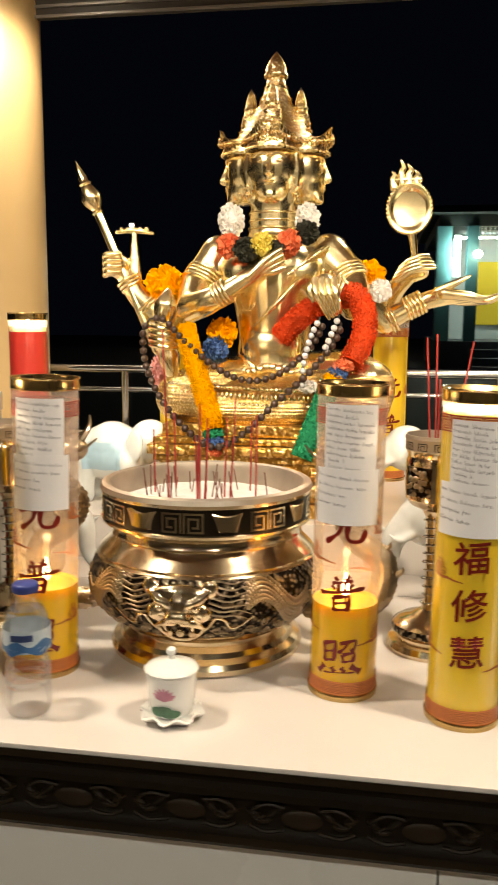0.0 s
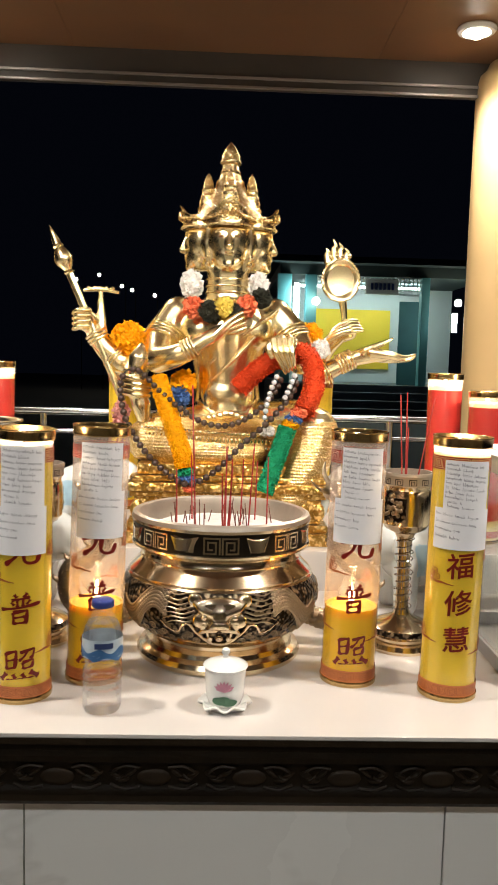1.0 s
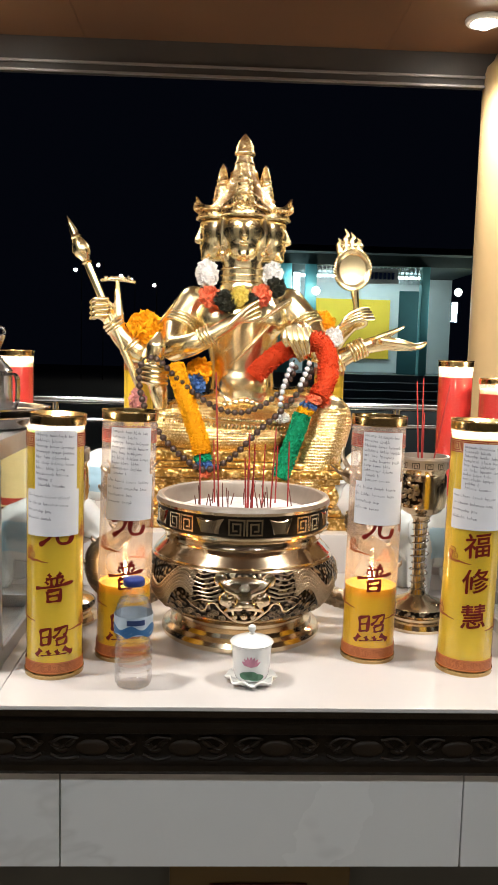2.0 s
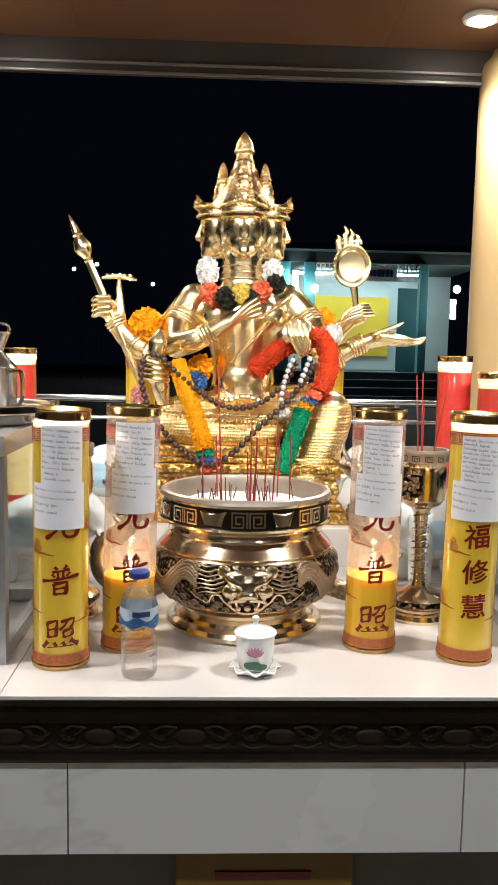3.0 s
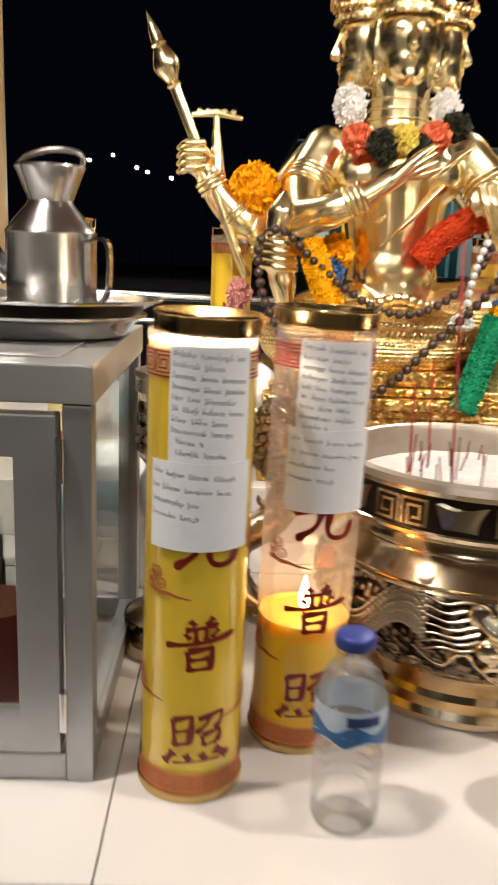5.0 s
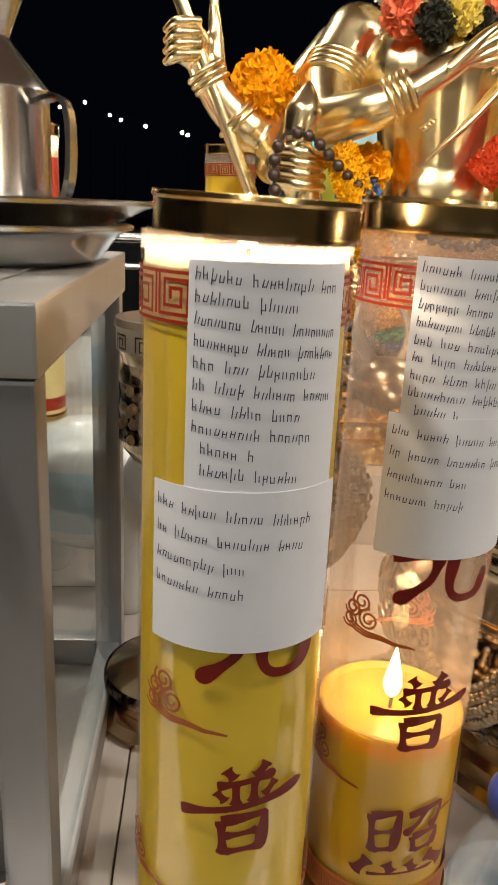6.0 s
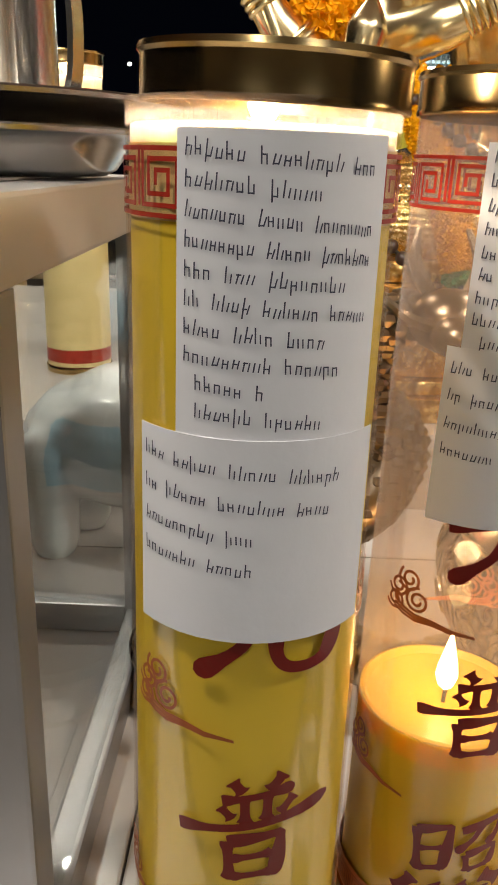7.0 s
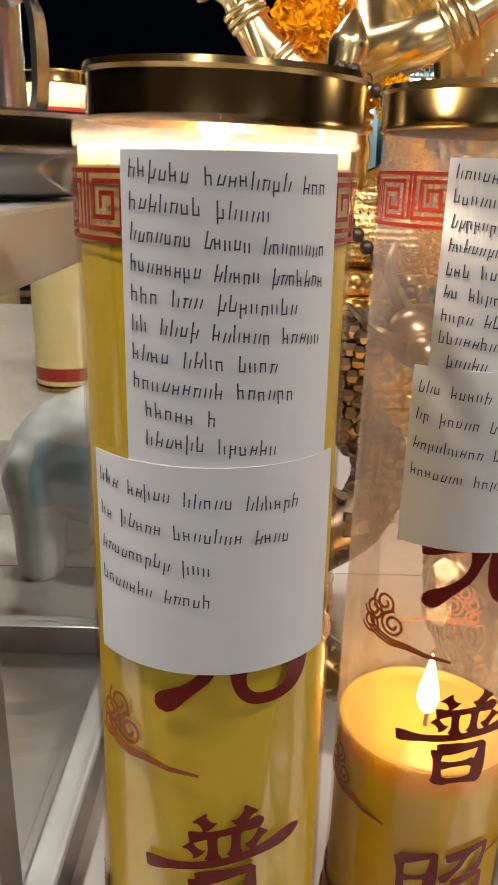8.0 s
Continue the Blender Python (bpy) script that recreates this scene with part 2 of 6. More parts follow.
M_MARI = flower_mat("orange_marigold", (0.90, 0.40, 0.008))
M_YEL = flower_mat("yellow_petals", (0.74, 0.34, 0.002))
M_GRN = flower_mat("green_petals", (0.006, 0.24, 0.11))
M_RED = flower_mat("red_petals", (0.58, 0.055, 0.012))
M_WHT = flower_mat("white_petals", (0.72, 0.70, 0.68), 0.15)
M_BLK = flower_mat("dark_petals", (0.035, 0.035, 0.025), 0.5)
M_PNK = flower_mat("coral_petals", (0.72, 0.17, 0.08))
M_PALEPINK = flower_mat("pale_pink_petals", (0.72, 0.36, 0.35), 0.2)
M_LYEL = flower_mat("lemon_petals", (0.70, 0.55, 0.12))
M_BLU = flower_mat("blue_band_petals", (0.06, 0.13, 0.32))
M_BEAD = mat("dark_wooden_bead", (0.034, 0.015, 0.009), 0.38, 0, var=0.3, scale=90)
M_PEARL = mat("silver_pearl_bead", (0.62, 0.62, 0.64), 0.2, 0.5)


# ---- building blocks ----
def finish(name, bm, material, smooth=True, angle=40):
    me = bpy.data.meshes.new(name)
    bmesh.ops.recalc_face_normals(bm, faces=bm.faces[:])
    if smooth:
        lim = radians(angle)
        for f in bm.faces:
            f.smooth = True
        for e in bm.edges:
            if len(e.link_faces) == 2 and e.calc_face_angle(0) > lim:
                e.smooth = False
    bm.to_mesh(me)
    bm.free()
    for m in (material if isinstance(material, (list, tuple)) else [material]):
        me.materials.append(m)
    return me


def part(name, bm, material, parent=None, label="", smooth=True, angle=40):
    ob = new(name, finish(name, bm, material, smooth, angle))
    if parent is not None:
        ob.parent = parent
    if label:
        ob["label"] = label
    return ob


def thing(name, x, y, z, label, category, group="", rz=0):
    ob = new(name)
    ob.empty_display_size = 0.02
    ob.matrix_basis = pose(x, y, z, 0, 0, rz)
    return tagged(ob, label, category, group)


def lathe(bm, profile, seg=48, x=0, y=0, closed=False):
    """Revolves (radius, z) pairs; radius 0 closes with a pole."""
    rings = []
    for r, z in profile:
        if r < 1e-6:
            rings.append([bm.verts.new((x, y, z))])
        else:
            rings.append([bm.verts.new((x + r * math.sin(2 * math.pi * i / seg), y - r * math.cos(2 * math.pi * i / seg), z)) for i in range(seg)])
    pairs = list(zip(rings, rings[1:]))
    if closed:
        pairs.append((rings[-1], rings[0]))
    for a, b in pairs:
        for i in range(seg):
            j = (i + 1) % seg
            if len(a) == 1 and len(b) == 1:
                continue
            if len(a) == 1:
                bm.faces.new((a[0], b[i], b[j]))
            elif len(b) == 1:
                bm.faces.new((a[i], b[0], a[j]))
            else:
                bm.faces.new((a[i], a[j], b[j], b[i]))
    return bm


def merge(bm, small, mi=0):
    """Adds a small bmesh to bm and frees it."""
    if mi:
        for f in small.faces:
            f.material_index = mi
    me = bpy.data.meshes.new("merge")
    small.to_mesh(me)
    small.free()
    bm.from_mesh(me)
    bpy.data.meshes.remove(me)
    return bm


def box(bm, x0, x1, y0, y1, z0, z1, bevel=0.0, mi=0):
    if not bevel:
        v = [bm.verts.new((x, y, z)) for z in (z0, z1) for x, y in ((x0, y0), (x1, y0), (x1, y1), (x0, y1))]
        for k in ((3, 2, 1, 0), (4, 5, 6, 7), (0, 1, 5, 4), (1, 2, 6, 5), (2, 3, 7, 6), (3, 0, 4, 7)):
            bm.faces.new([v[i] for i in k]).material_index = mi
        return bm
    b = box(bmesh.new(), x0, x1, y0, y1, z0, z1)
    bmesh.ops.bevel(b, geom=b.edges[:], offset=bevel, segments=2, affect="EDGES", profile=0.7)
    return merge(bm, b, mi)


def ball(bm, c, r, seg=16, ring=10, rot=None, mi=0):
    r = (r, r, r) if isinstance(r, (int, float)) else r
    m = Matrix.LocRotScale(c, rot, r)
    top, bot = bm.verts.new(m @ Vector((0, 0, 1))), bm.verts.new(m @ Vector((0, 0, -1)))
    rows = []
    for j in range(1, ring):
        t = math.pi * j / ring
        rows.append([bm.verts.new(m @ Vector((math.sin(t) * math.cos(2 * math.pi * i / seg), math.sin(t) * math.sin(2 * math.pi * i / seg), math.cos(t)))) for i in range(seg)])
    for i in range(seg):
        k = (i + 1) % seg
        bm.faces.new((top, rows[0][i], rows[0][k])).material_index = mi
        bm.faces.new((bot, rows[-1][k], rows[-1][i])).material_index = mi
        for a, b in zip(rows, rows[1:]):
            bm.faces.new((a[i], b[i], b[k], a[k])).material_index = mi
    return bm


def tube(bm, pts, radii, seg=12, caps=True, loop=False):
    """A tube along points, with a radius for each (or one for all)."""
    pts = [Vector(p) for p in pts]
    n = len(pts)
    if isinstance(radii, (int, float)):
        radii = [radii] * n
    rings, side = [], None
    for i, p in enumerate(pts):
        d = pts[(i + 1) % n] - pts[i - 1] if loop else pts[min(i + 1, n - 1)] - pts[max(i - 1, 0)]
        d = d.normalized() if d.length > 1e-9 else Vector((0, 0, 1))
        if side is None:
            side = d.cross(Vector((0, 0, 1)) if abs(d.z) < 0.9 else Vector((1, 0, 0)))
        side = (side - d * side.dot(d)).normalized()
        up = d.cross(side)
        rings.append([bm.verts.new(p + (side * math.cos(2 * math.pi * k / seg) + up * math.sin(2 * math.pi * k / seg)) * radii[i]) for k in range(seg)])
    for i in range(n if loop else n - 1):
        a, b = rings[i], rings[(i + 1) % n]
        for k in range(seg):
            bm.faces.new((a[k], a[(k + 1) % seg], b[(k + 1) % seg], b[k]))
    if caps and not loop:
        bm.faces.new(rings[0])
        bm.faces.new(rings[-1])
    return bm


def spline(pts, n=8, loop=False):
    """Catmull-Rom points through pts."""
    p = [Vector(q) for q in pts]
    out, m = [], len(p)
    for i in range(m if loop else m - 1):
        a, b, c, d = (p[(i - 1) % m], p[i], p[(i + 1) % m], p[(i + 2) % m]) if loop else (p[max(i - 1, 0)], p[i], p[i + 1], p[min(i + 2, m - 1)])
        for k in range(n):
            t = k / n
            out.append(0.5 * ((2 * b) + (c - a) * t + (2 * a - 5 * b + 4 * c - d) * t * t + (3 * b - a - 3 * c + d) * t ** 3))
    if not loop:
        out.append(p[-1])
    return out


def limb(bm, pts, radii, seg=16):
    """A tapered limb with round ends and joints."""
    sp = spline(pts, 6)
    m = len(pts) - 1
    rr = []
    for i in range(len(sp)):
        u = min(i / 6, m - 1e-6)
        k = int(u)
        rr.append(radii[k] + (radii[k + 1] - radii[k]) * (u - k))
    tube(bm, sp, rr, seg)
    ball(bm, sp[0], radii[0], seg, 10)
    ball(bm, sp[-1], radii[-1], seg, 10)
    return bm


def onto(r, a, z):
    """A point on an upright cylinder: arc length a (metres) from the side that faces -y, towards +x."""
    t = a / r
    return (r * math.sin(t), -r * math.cos(t), z)


def patch(bm, r, a0, a1, z0, z1, n=10):
    """A curved sheet with a small thickness on a cylinder, angles in degrees."""
    vs = [[bm.verts.new(onto(q, radians(a0 + (a1 - a0) * i / n) * q, z)) for i in range(n + 1)] for q, z in ((r, z0), (r, z1), (r - 0.0003, z1), (r - 0.0003, z0))]
    for a, b in ((0, 1), (1, 2), (2, 3), (3, 0)):
        for i in range(n):
            bm.faces.new((vs[a][i], vs[a][i + 1], vs[b][i + 1], vs[b][i]))
    for i in (0, n):
        bm.faces.new([vs[k][i] for k in range(4)])
    return bm


def strip(bm, r, pts, w):
    """One unbroken printed stroke of width w on a cylinder through (arc, z) points."""
    prev = None
    for i, (a, z) in enumerate(pts):
        (a0, z0), (a1, z1) = pts[max(i - 1, 0)], pts[min(i + 1, len(pts) - 1)]
        s = Vector((z0 - z1, a1 - a0)).normalized() * w / 2
        cur = [bm.verts.new(onto(r, a + s.x, z + s.y)), bm.verts.new(onto(r, a - s.x, z - s.y))]
        if prev:
            bm.faces.new((prev[0], prev[1], cur[1], cur[0]))
        prev = cur
    return bm


def ribbon(bm, r, pts, w):
    """Flat printed strokes of width w on a cylinder through (arc, z) points."""
    for (a0, z0), (a1, z1) in zip(pts, pts[1:]):
        d = Vector((a1 - a0, z1 - z0))
        if d.length < 1e-6:
            continue
        d.normalize()
        s = Vector((-d.y, d.x)) * w / 2
        e = d * w / 2
        n = max(1, int(abs(a1 - a0) / 0.006))
        prev = None
        for i in range(n + 1):
            c = Vector((a0 - e.x, z0 - e.y)).lerp(Vector((a1 + e.x, z1 + e.y)), i / n)
            cur = [bm.verts.new(onto(r, *(c + s))), bm.verts.new(onto(r, *(c - s)))]
            if prev:
                bm.faces.new((prev[0], prev[1], cur[1], cur[0]))
            prev = cur
    return bm


FLAT = {}


def letters(text, size, weight=0.0):
    """A flat mesh of the text in the built-in font, centred, as a bmesh."""
    if (text, size) in FLAT:
        bm = bmesh.new()
        bm.from_mesh(FLAT[text, size])
        return bm
    cu = bpy.data.curves.new("letters", "FONT")
    cu.body, cu.size, cu.offset = text, size, weight
    cu.align_x, cu.align_y = "CENTER", "CENTER"
    cu.resolution_u = 3
    ob = bpy.data.objects.new("letters", cu)
    scene.collection.objects.link(ob)
    me = bpy.data.meshes.new_from_object(ob.evaluated_get(bpy.context.evaluated_depsgraph_get()))
    bm = bmesh.new()
    bm.from_mesh(me)
    bpy.data.objects.remove(ob)
    bpy.data.curves.remove(cu)
    FLAT[text, size] = me
    return bm


def petals(bm, c, r, n, size, rnd, squash=1.0):
    """A tuft: n small petals that stand out from a ball."""
    ball(bm, c, (r * 0.86, r * 0.86, r * 0.86 * squash), 12, 8)
    for i in range(n):
        z = 1 - 2 * (i + 0.5) / n
        a = i * 2.399963
        d = Vector((math.sqrt(1 - z * z) * math.cos(a), math.sqrt(1 - z * z) * math.sin(a), z))
        q = d.to_track_quat("Z", "X") @ Euler((rnd.uniform(-0.5, 0.5), rnd.uniform(-0.5, 0.5), rnd.uniform(0, 6))).to_quaternion()
        p = Vector(c) + Vector((d.x, d.y, d.z * squash)) * r * rnd.uniform(0.8, 1.05)
        s = size * rnd.uniform(0.7, 1.2)
        o = [bm.verts.new(p + q @ Vector(k) * s) for k in ((0.0, 0, -0.6), (0.55, 0.12, 0.1), (0.3, -0.1, 0.7), (-0.3, 0.1, 0.75), (-0.55, -0.12, 0.1))]
        bm.faces.new(o)
    return bm


def petal_rope(bm, pts, r, size, rnd, per=46):
    """A thick garland strung of small petals along points."""
    sp = spline(pts, 8)
    tube(bm, sp, r * 0.85, 14)
    total = sum((b - a).length for a, b in zip(sp, sp[1:]))
    n = int(total / size * per / 3)
    for i in range(n):
        u = (i + 0.5) / n * (len(sp) - 1)
        k = min(int(u), len(sp) - 2)
        c = sp[k].lerp(sp[k + 1], u - k)
        d = (sp[k + 1] - sp[k]).normalized()
        s0 = d.cross(Vector((0, 1, 0.2))).normalized()
        s1 = d.cross(s0)
        a = i * 2.399963
        o = s0 * math.cos(a) + s1 * math.sin(a)
        q = o.to_track_quat("Z", "X") @ Euler((rnd.uniform(-0.6, 0.6), rnd.uniform(-0.6, 0.6), rnd.uniform(0, 6))).to_quaternion()
        p = c + o * r * rnd.uniform(0.86, 1.01)
        s = size * rnd.uniform(0.7, 1.2)
        bm.faces.new([bm.verts.new(p + q @ Vector(v) * s) for v in ((0, 0, -0.5), (0.5, 0.15, 0.2), (0, -0.1, 0.7), (-0.5, 0.1, 0.2))])
    return bm


# ---- structure ----
TOP, TIER, EDGE = 1.03, 1.12, 0.824
XL, XR = -2.4, 1.9

bm = bmesh.new()
box(bm, -60, 60, -6.0, 80, -0.3, 0.0)
tagged(part("ground", bm, M_ASPHALT, smooth=False), "dark asphalt yard at night", "ground", kind="structure")
bm = bmesh.new()
box(bm, -4.0, 3.5, -4.5, 2.9, 0.004, 0.05)
tagged(part("floor", bm, M_FLOOR, smooth=False), "brown tiled shrine floor", "floor", kind="structure")
# unseen walls, added to give the gold something pale to reflect
bm = bmesh.new()
box(bm, -4.0, 3.5, -4.7, -4.5, 0.0, 2.9)
tagged(part("wall_south", bm, M_WALL, smooth=False), "unseen plain cream wall behind the view, added for reflections", "wall", kind="structure")
for nm, x0, x1 in (("wall_west", -4.2, -4.0), ("wall_east", 3.5, 3.7)):
    bm = bmesh.new()
    box(bm, x0, x1, -4.7, -1.2, 0.0, 2.9)
    tagged(part(nm, bm, M_WALL, smooth=False), "unseen plain cream side wall, added for reflections", "wall", kind="structure")

# ceiling with board joints
bm = bmesh.new()
for i in range(7):
    for j in range(6):
        x0, y0 = -4.0 + i * 1.072, -4.5 + j * 1.21
        box(bm, x0 + 0.0007, x0 + 1.0713, y0 + 0.0007, y0 + 1.2093, CEIL_Z, CEIL_Z + 0.02)
box(bm, -4.0, 3.5, -4.5, 2.76, CEIL_Z + 0.012, CEIL_Z + 0.2)
tagged(part("ceiling", bm, M_CEIL, smooth=False), "brown boarded ceiling of the shrine", "ceiling", kind="structure")

beam = tagged(new("beam"), "dark grey beam with thin metal trims", "beam", kind="structure")
bm = bmesh.new()
box(bm, -4.0, 3.5, 2.752, 2.775, 2.509, 2.83)
part("beam_body", bm, M_BEAM, beam, smooth=False)
for z in (2.508, 2.540):
    bm = bmesh.new()
    box(bm, -4.0, 3.5, 2.742, 2.7515, z, z + 0.009, 0.002)
    part("trim", bm, M_TRIM, beam, smooth=False)

for x in (-1.345, 0.832):
    col = tagged(new("column"), "cream painted round shrine column lit from above", "column", group="shrine columns", kind="structure")
    bm = bmesh.new()
    R = 0.178
    lathe(bm, [(0, 0.05), (R + 0.04, 0.05), (R + 0.04, 0.25), (R, 0.27), (R, 2.555), (R - 0.008, 2.585), (R - 0.03, 2.605), (R - 0.04, CEIL_Z - 0.001), (0, CEIL_Z - 0.001)], 64, x, 2.75)
    part("shaft", bm, M_COL, col)

# downlight fittings
M_LAMPGLOW = glow("lamp_glow", (1.0, 0.93, 0.82), 60)
for lx, ly in DOWNLIGHTS:
    t = thing("downlight", lx, ly, CEIL_Z, "small round ceiling downlight with a white rim, lit", "ceiling light", "downlights")
    bm = bmesh.new()
    lathe(bm, [(0.040, -0.0005), (0.062, -0.0005), (0.064, -0.006), (0.058, -0.014), (0.046, -0.016), (0.040, -0.004)], 32, closed=True)
    part("rim", bm, M_PORC, t)
    bm = bmesh.new()
    lathe(bm, [(0, -0.034), (0.014, -0.031), (0.026, -0.022), (0.033, -0.010), (0.036, -0.001), (0, -0.001)], 24)
    part("lens", bm, M_LAMPGLOW, t)

# fittings for the added statue spots, out of view
for lx, ly in ADDED_SPOTS:
    t = thing("added_spot", lx, ly, CEIL_Z, "unseen white ceiling spot added to brighten the statue, lit", "ceiling light", "ceiling spots")
    bm = bmesh.new()
    lathe(bm, [(0, -0.0005), (0.03, -0.0005), (0.03, -0.012), (0.006, -0.014), (0.006, -0.05), (0, -0.05)], 24)
    part("mount", bm, M_PORC, t)
    bm = bmesh.new()
    lathe(bm, [(0, 0.055), (0.022, 0.055), (0.034, 0.04), (0.036, -0.03), (0.033, -0.03), (0.031, 0.0), (0, 0.0)], 28)
    aim = look((0, 0, -0.10), Vector((-0.23, 1.80, 1.62)) - Vector((lx, ly, CEIL_Z)))
    for v in bm.verts:
        v.co = aim @ (v.co + Vector((0, 0, 0.045)))
    part("shade", bm, M_PORC, t)
    bm = bmesh.new()
    lathe(bm, [(0, 0.004), (0.030, 0.004), (0.030, 0.001), (0, 0.001)], 24)
    for v in bm.verts:
        v.co = aim @ (v.co + Vector((0, 0, 0.045)))
    part("lens", bm, M_LAMPGLOW, t)

# ---- altar ----
altar = tagged(new("altar"), "long white stone altar with a dark carved edge and tiled front", "altar", kind="structure")
bm = bmesh.new()
box(bm, XL + 0.02, XR - 0.02, EDGE + 0.06, 2.55, 0.768, 1.022)
box(bm, XL + 0.3, XR - 0.3, 1.055, 2.5, 0.05, 0.767)
part("core", bm, M_JOINT, altar, smooth=False)


def piece(name, x0, x1, y0, y1, z0, z1, material, parent, bevel=0.0015):
    bm = bmesh.new()
    box(bm, x0, x1, y0, y1, z0, z1, bevel)
    return part(name, bm, material, parent, smooth=False)


def veined(name, base, vein, rough):
    """White marble tile with a few thin grey veins."""
    m = mat(name, base, rough, 0, var=0.05, scale=5)
    nt = m.node_tree
    p = nt.nodes["Principled BSDF"]
    src = p.inputs["Base Color"].links[0].from_socket
    co = nt.nodes.new("ShaderNodeTexCoord")
    n = nt.nodes.new("ShaderNodeTexNoise")
    n.inputs["Scale"].default_value, n.inputs["Detail"].default_value, n.inputs["Distortion"].default_value = 1.3, 5, 1.2
    nt.links.new(co.outputs["Object"], n.inputs["Vector"])
    a = nt.nodes.new("ShaderNodeMath")
    a.operation = "SUBTRACT"
    a.inputs[1].default_value = 0.5
    nt.links.new(n.outputs["Fac"], a.inputs[0])
    b = nt.nodes.new("ShaderNodeMath")
    b.operation = "ABSOLUTE"
    nt.links.new(a.outputs[0], b.inputs[0])
    r = nt.nodes.new("ShaderNodeMapRange")
    r.inputs["From Max"].default_value, r.inputs["To Min"].default_value, r.inputs["To Max"].default_value = 0.015, 0.22, 0.0
    nt.links.new(b.outputs[0], r.inputs["Value"])
    mx = nt.nodes.new("ShaderNodeMix")
    mx.data_type = "RGBA"
    nt.links.new(r.outputs["Result"], mx.inputs[0])
    nt.links.new(src, mx.inputs[6])
    mx.inputs[7].default_value = (*vein, 1)
    nt.links.new(mx.outputs[2], p.inputs["Base Color"])
    return m


M_TILE = veined("white_marble_tile", (0.72, 0.71, 0.69), (0.35, 0.33, 0.31), 0.25)

for i in range(4):
    x0 = -0.6 + (i - 2) * 1.2
    for y0, y1 in ((EDGE, 1.42), (1.422, 1.548)):
        piece("top_slab", max(XL, x0) + 0.0006, min(XR, x0 + 1.2) - 0.0006, y0, y1, TOP - 0.006, TOP, M_SLAB, altar)
piece("tier_slab", XL, XR, 1.55, 2.55, TOP - 0.006, TIER, M_SLAB, altar, 0.003)
FASCIA = 0.855
for i in range(8):
    x0 = -0.508 + (i - 4) * 0.6
    if x0 + 0.6 < XR and x0 > XL - 0.3:
        piece("fascia_tile", x0 + 0.001, x0 + 0.599, FASCIA, FASCIA + 0.02, 0.767, 0.928, M_TILE, altar)

# dark carved moulding under the slab edge
mould = part("carved_moulding", lathe(bmesh.new(), [(0.001, 0), (0, 0.001)], 4), M_DARKCARVE, altar)
bm = bmesh.new()
prof = [(0.0, 1.0235), (-0.001, 1.0152), (0.01, 1.0102), (0.011, 1.0013), (0.004, 0.9962), (0.003, 0.9886), (0.013, 0.9835), (0.016, 0.9746), (0.016, 0.9505), (0.012, 0.9441), (0.004, 0.9403), (0.002, 0.9327), (0.008, 0.9251)]
rows = [[bm.verts.new((x, EDGE + y, z)) for x in (XL, XR)] for y, z in prof]
for a, b in zip(rows, rows[1:]):
    bm.faces.new((a[0], a[1], b[1], b[0]))
mould.data = finish("carved_moulding", bm, M_DARKCARVE)
motif = bmesh.new()
ball(motif, (0, 0.013, 0.9625), (0.024, 0.0035, 0.013), 12, 6)
for e in (-1, 1):
    for k in range(3):
        ball(motif, (e * (0.032 + k * 0.011), 0.014, 0.9625 + (0.006, -0.004, 0.004)[k]), (0.010, 0.005, 0.004), 8, 5, Euler((0, e * (0.6 - k * 0.5), 0)))
    tube(motif, spline([(e * 0.020, 0.013, 0.976), (e * 0.040, 0.012, 0.979), (e * 0.056, 0.012, 0.970), (e * 0.050, 0.012, 0.960), (e * 0.040, 0.012, 0.966)], 5), 0.0022, 6)
    tube(motif, spline([(e * 0.020, 0.013, 0.949), (e * 0.042, 0.012, 0.946), (e * 0.060, 0.012, 0.953)], 5), 0.0022, 6)
for k in range(9):
    ball(motif, (-0.062 + k * 0.0148, 0.008, 0.9360), (0.005, 0.005, 0.0035), 6, 4)
motif_mesh = finish("carved_motif", motif, M_DARKGILT)
for i in range(32):
    ob = new("carved_motif", motif_mesh)
    ob.parent = altar
    ob.location = (XL + 0.08 + i * 0.133, EDGE, 0)

# recess under the altar with a yellow board; the wall's dark grey holds its shade
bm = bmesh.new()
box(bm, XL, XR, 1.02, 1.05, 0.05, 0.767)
tagged(part("recess_wall", bm, M_SHADE, smooth=False), "plaster wall under the altar, its recess shade painted grey", "wall", kind="structure")
t = thing("yellow_panel", -0.21, 0.985, 0.05, "yellow painted board with a red shape under the altar", "panel")
bm = bmesh.new()
box(bm, -0.142, 0.161, 0.0, 0.03, 0, 0.705, 0.004)
part("board", bm, M_YBOX, t, smooth=False)
bm = bmesh.new()
box(bm, -0.075, 0.088, -0.003, -0.0001, 0.585, 0.60)
part("red_bar", bm, M_REDBAR, t, smooth=False)

# railing behind the altar
rail = tagged(new("railing"), "chrome pipe railing behind the altar", "railing", kind="structure")
for z, r in ((1.338, 0.017), (1.262, 0.011), (1.10, 0.011), (0.94, 0.011)):
    bm = bmesh.new()
    tube(bm, [(-4.0, 2.86, z), (3.5, 2.86, z)], r, 16)
    part("rail", bm, M_CHROME, rail)
for i in range(6):
    bm = bmesh.new()
    x = -3.55 + i * 1.32
    tube(bm, [(x, 2.86, 0.0), (x, 2.86, 1.33)], 0.017, 14)
    part("post", bm, M_CHROME, rail)

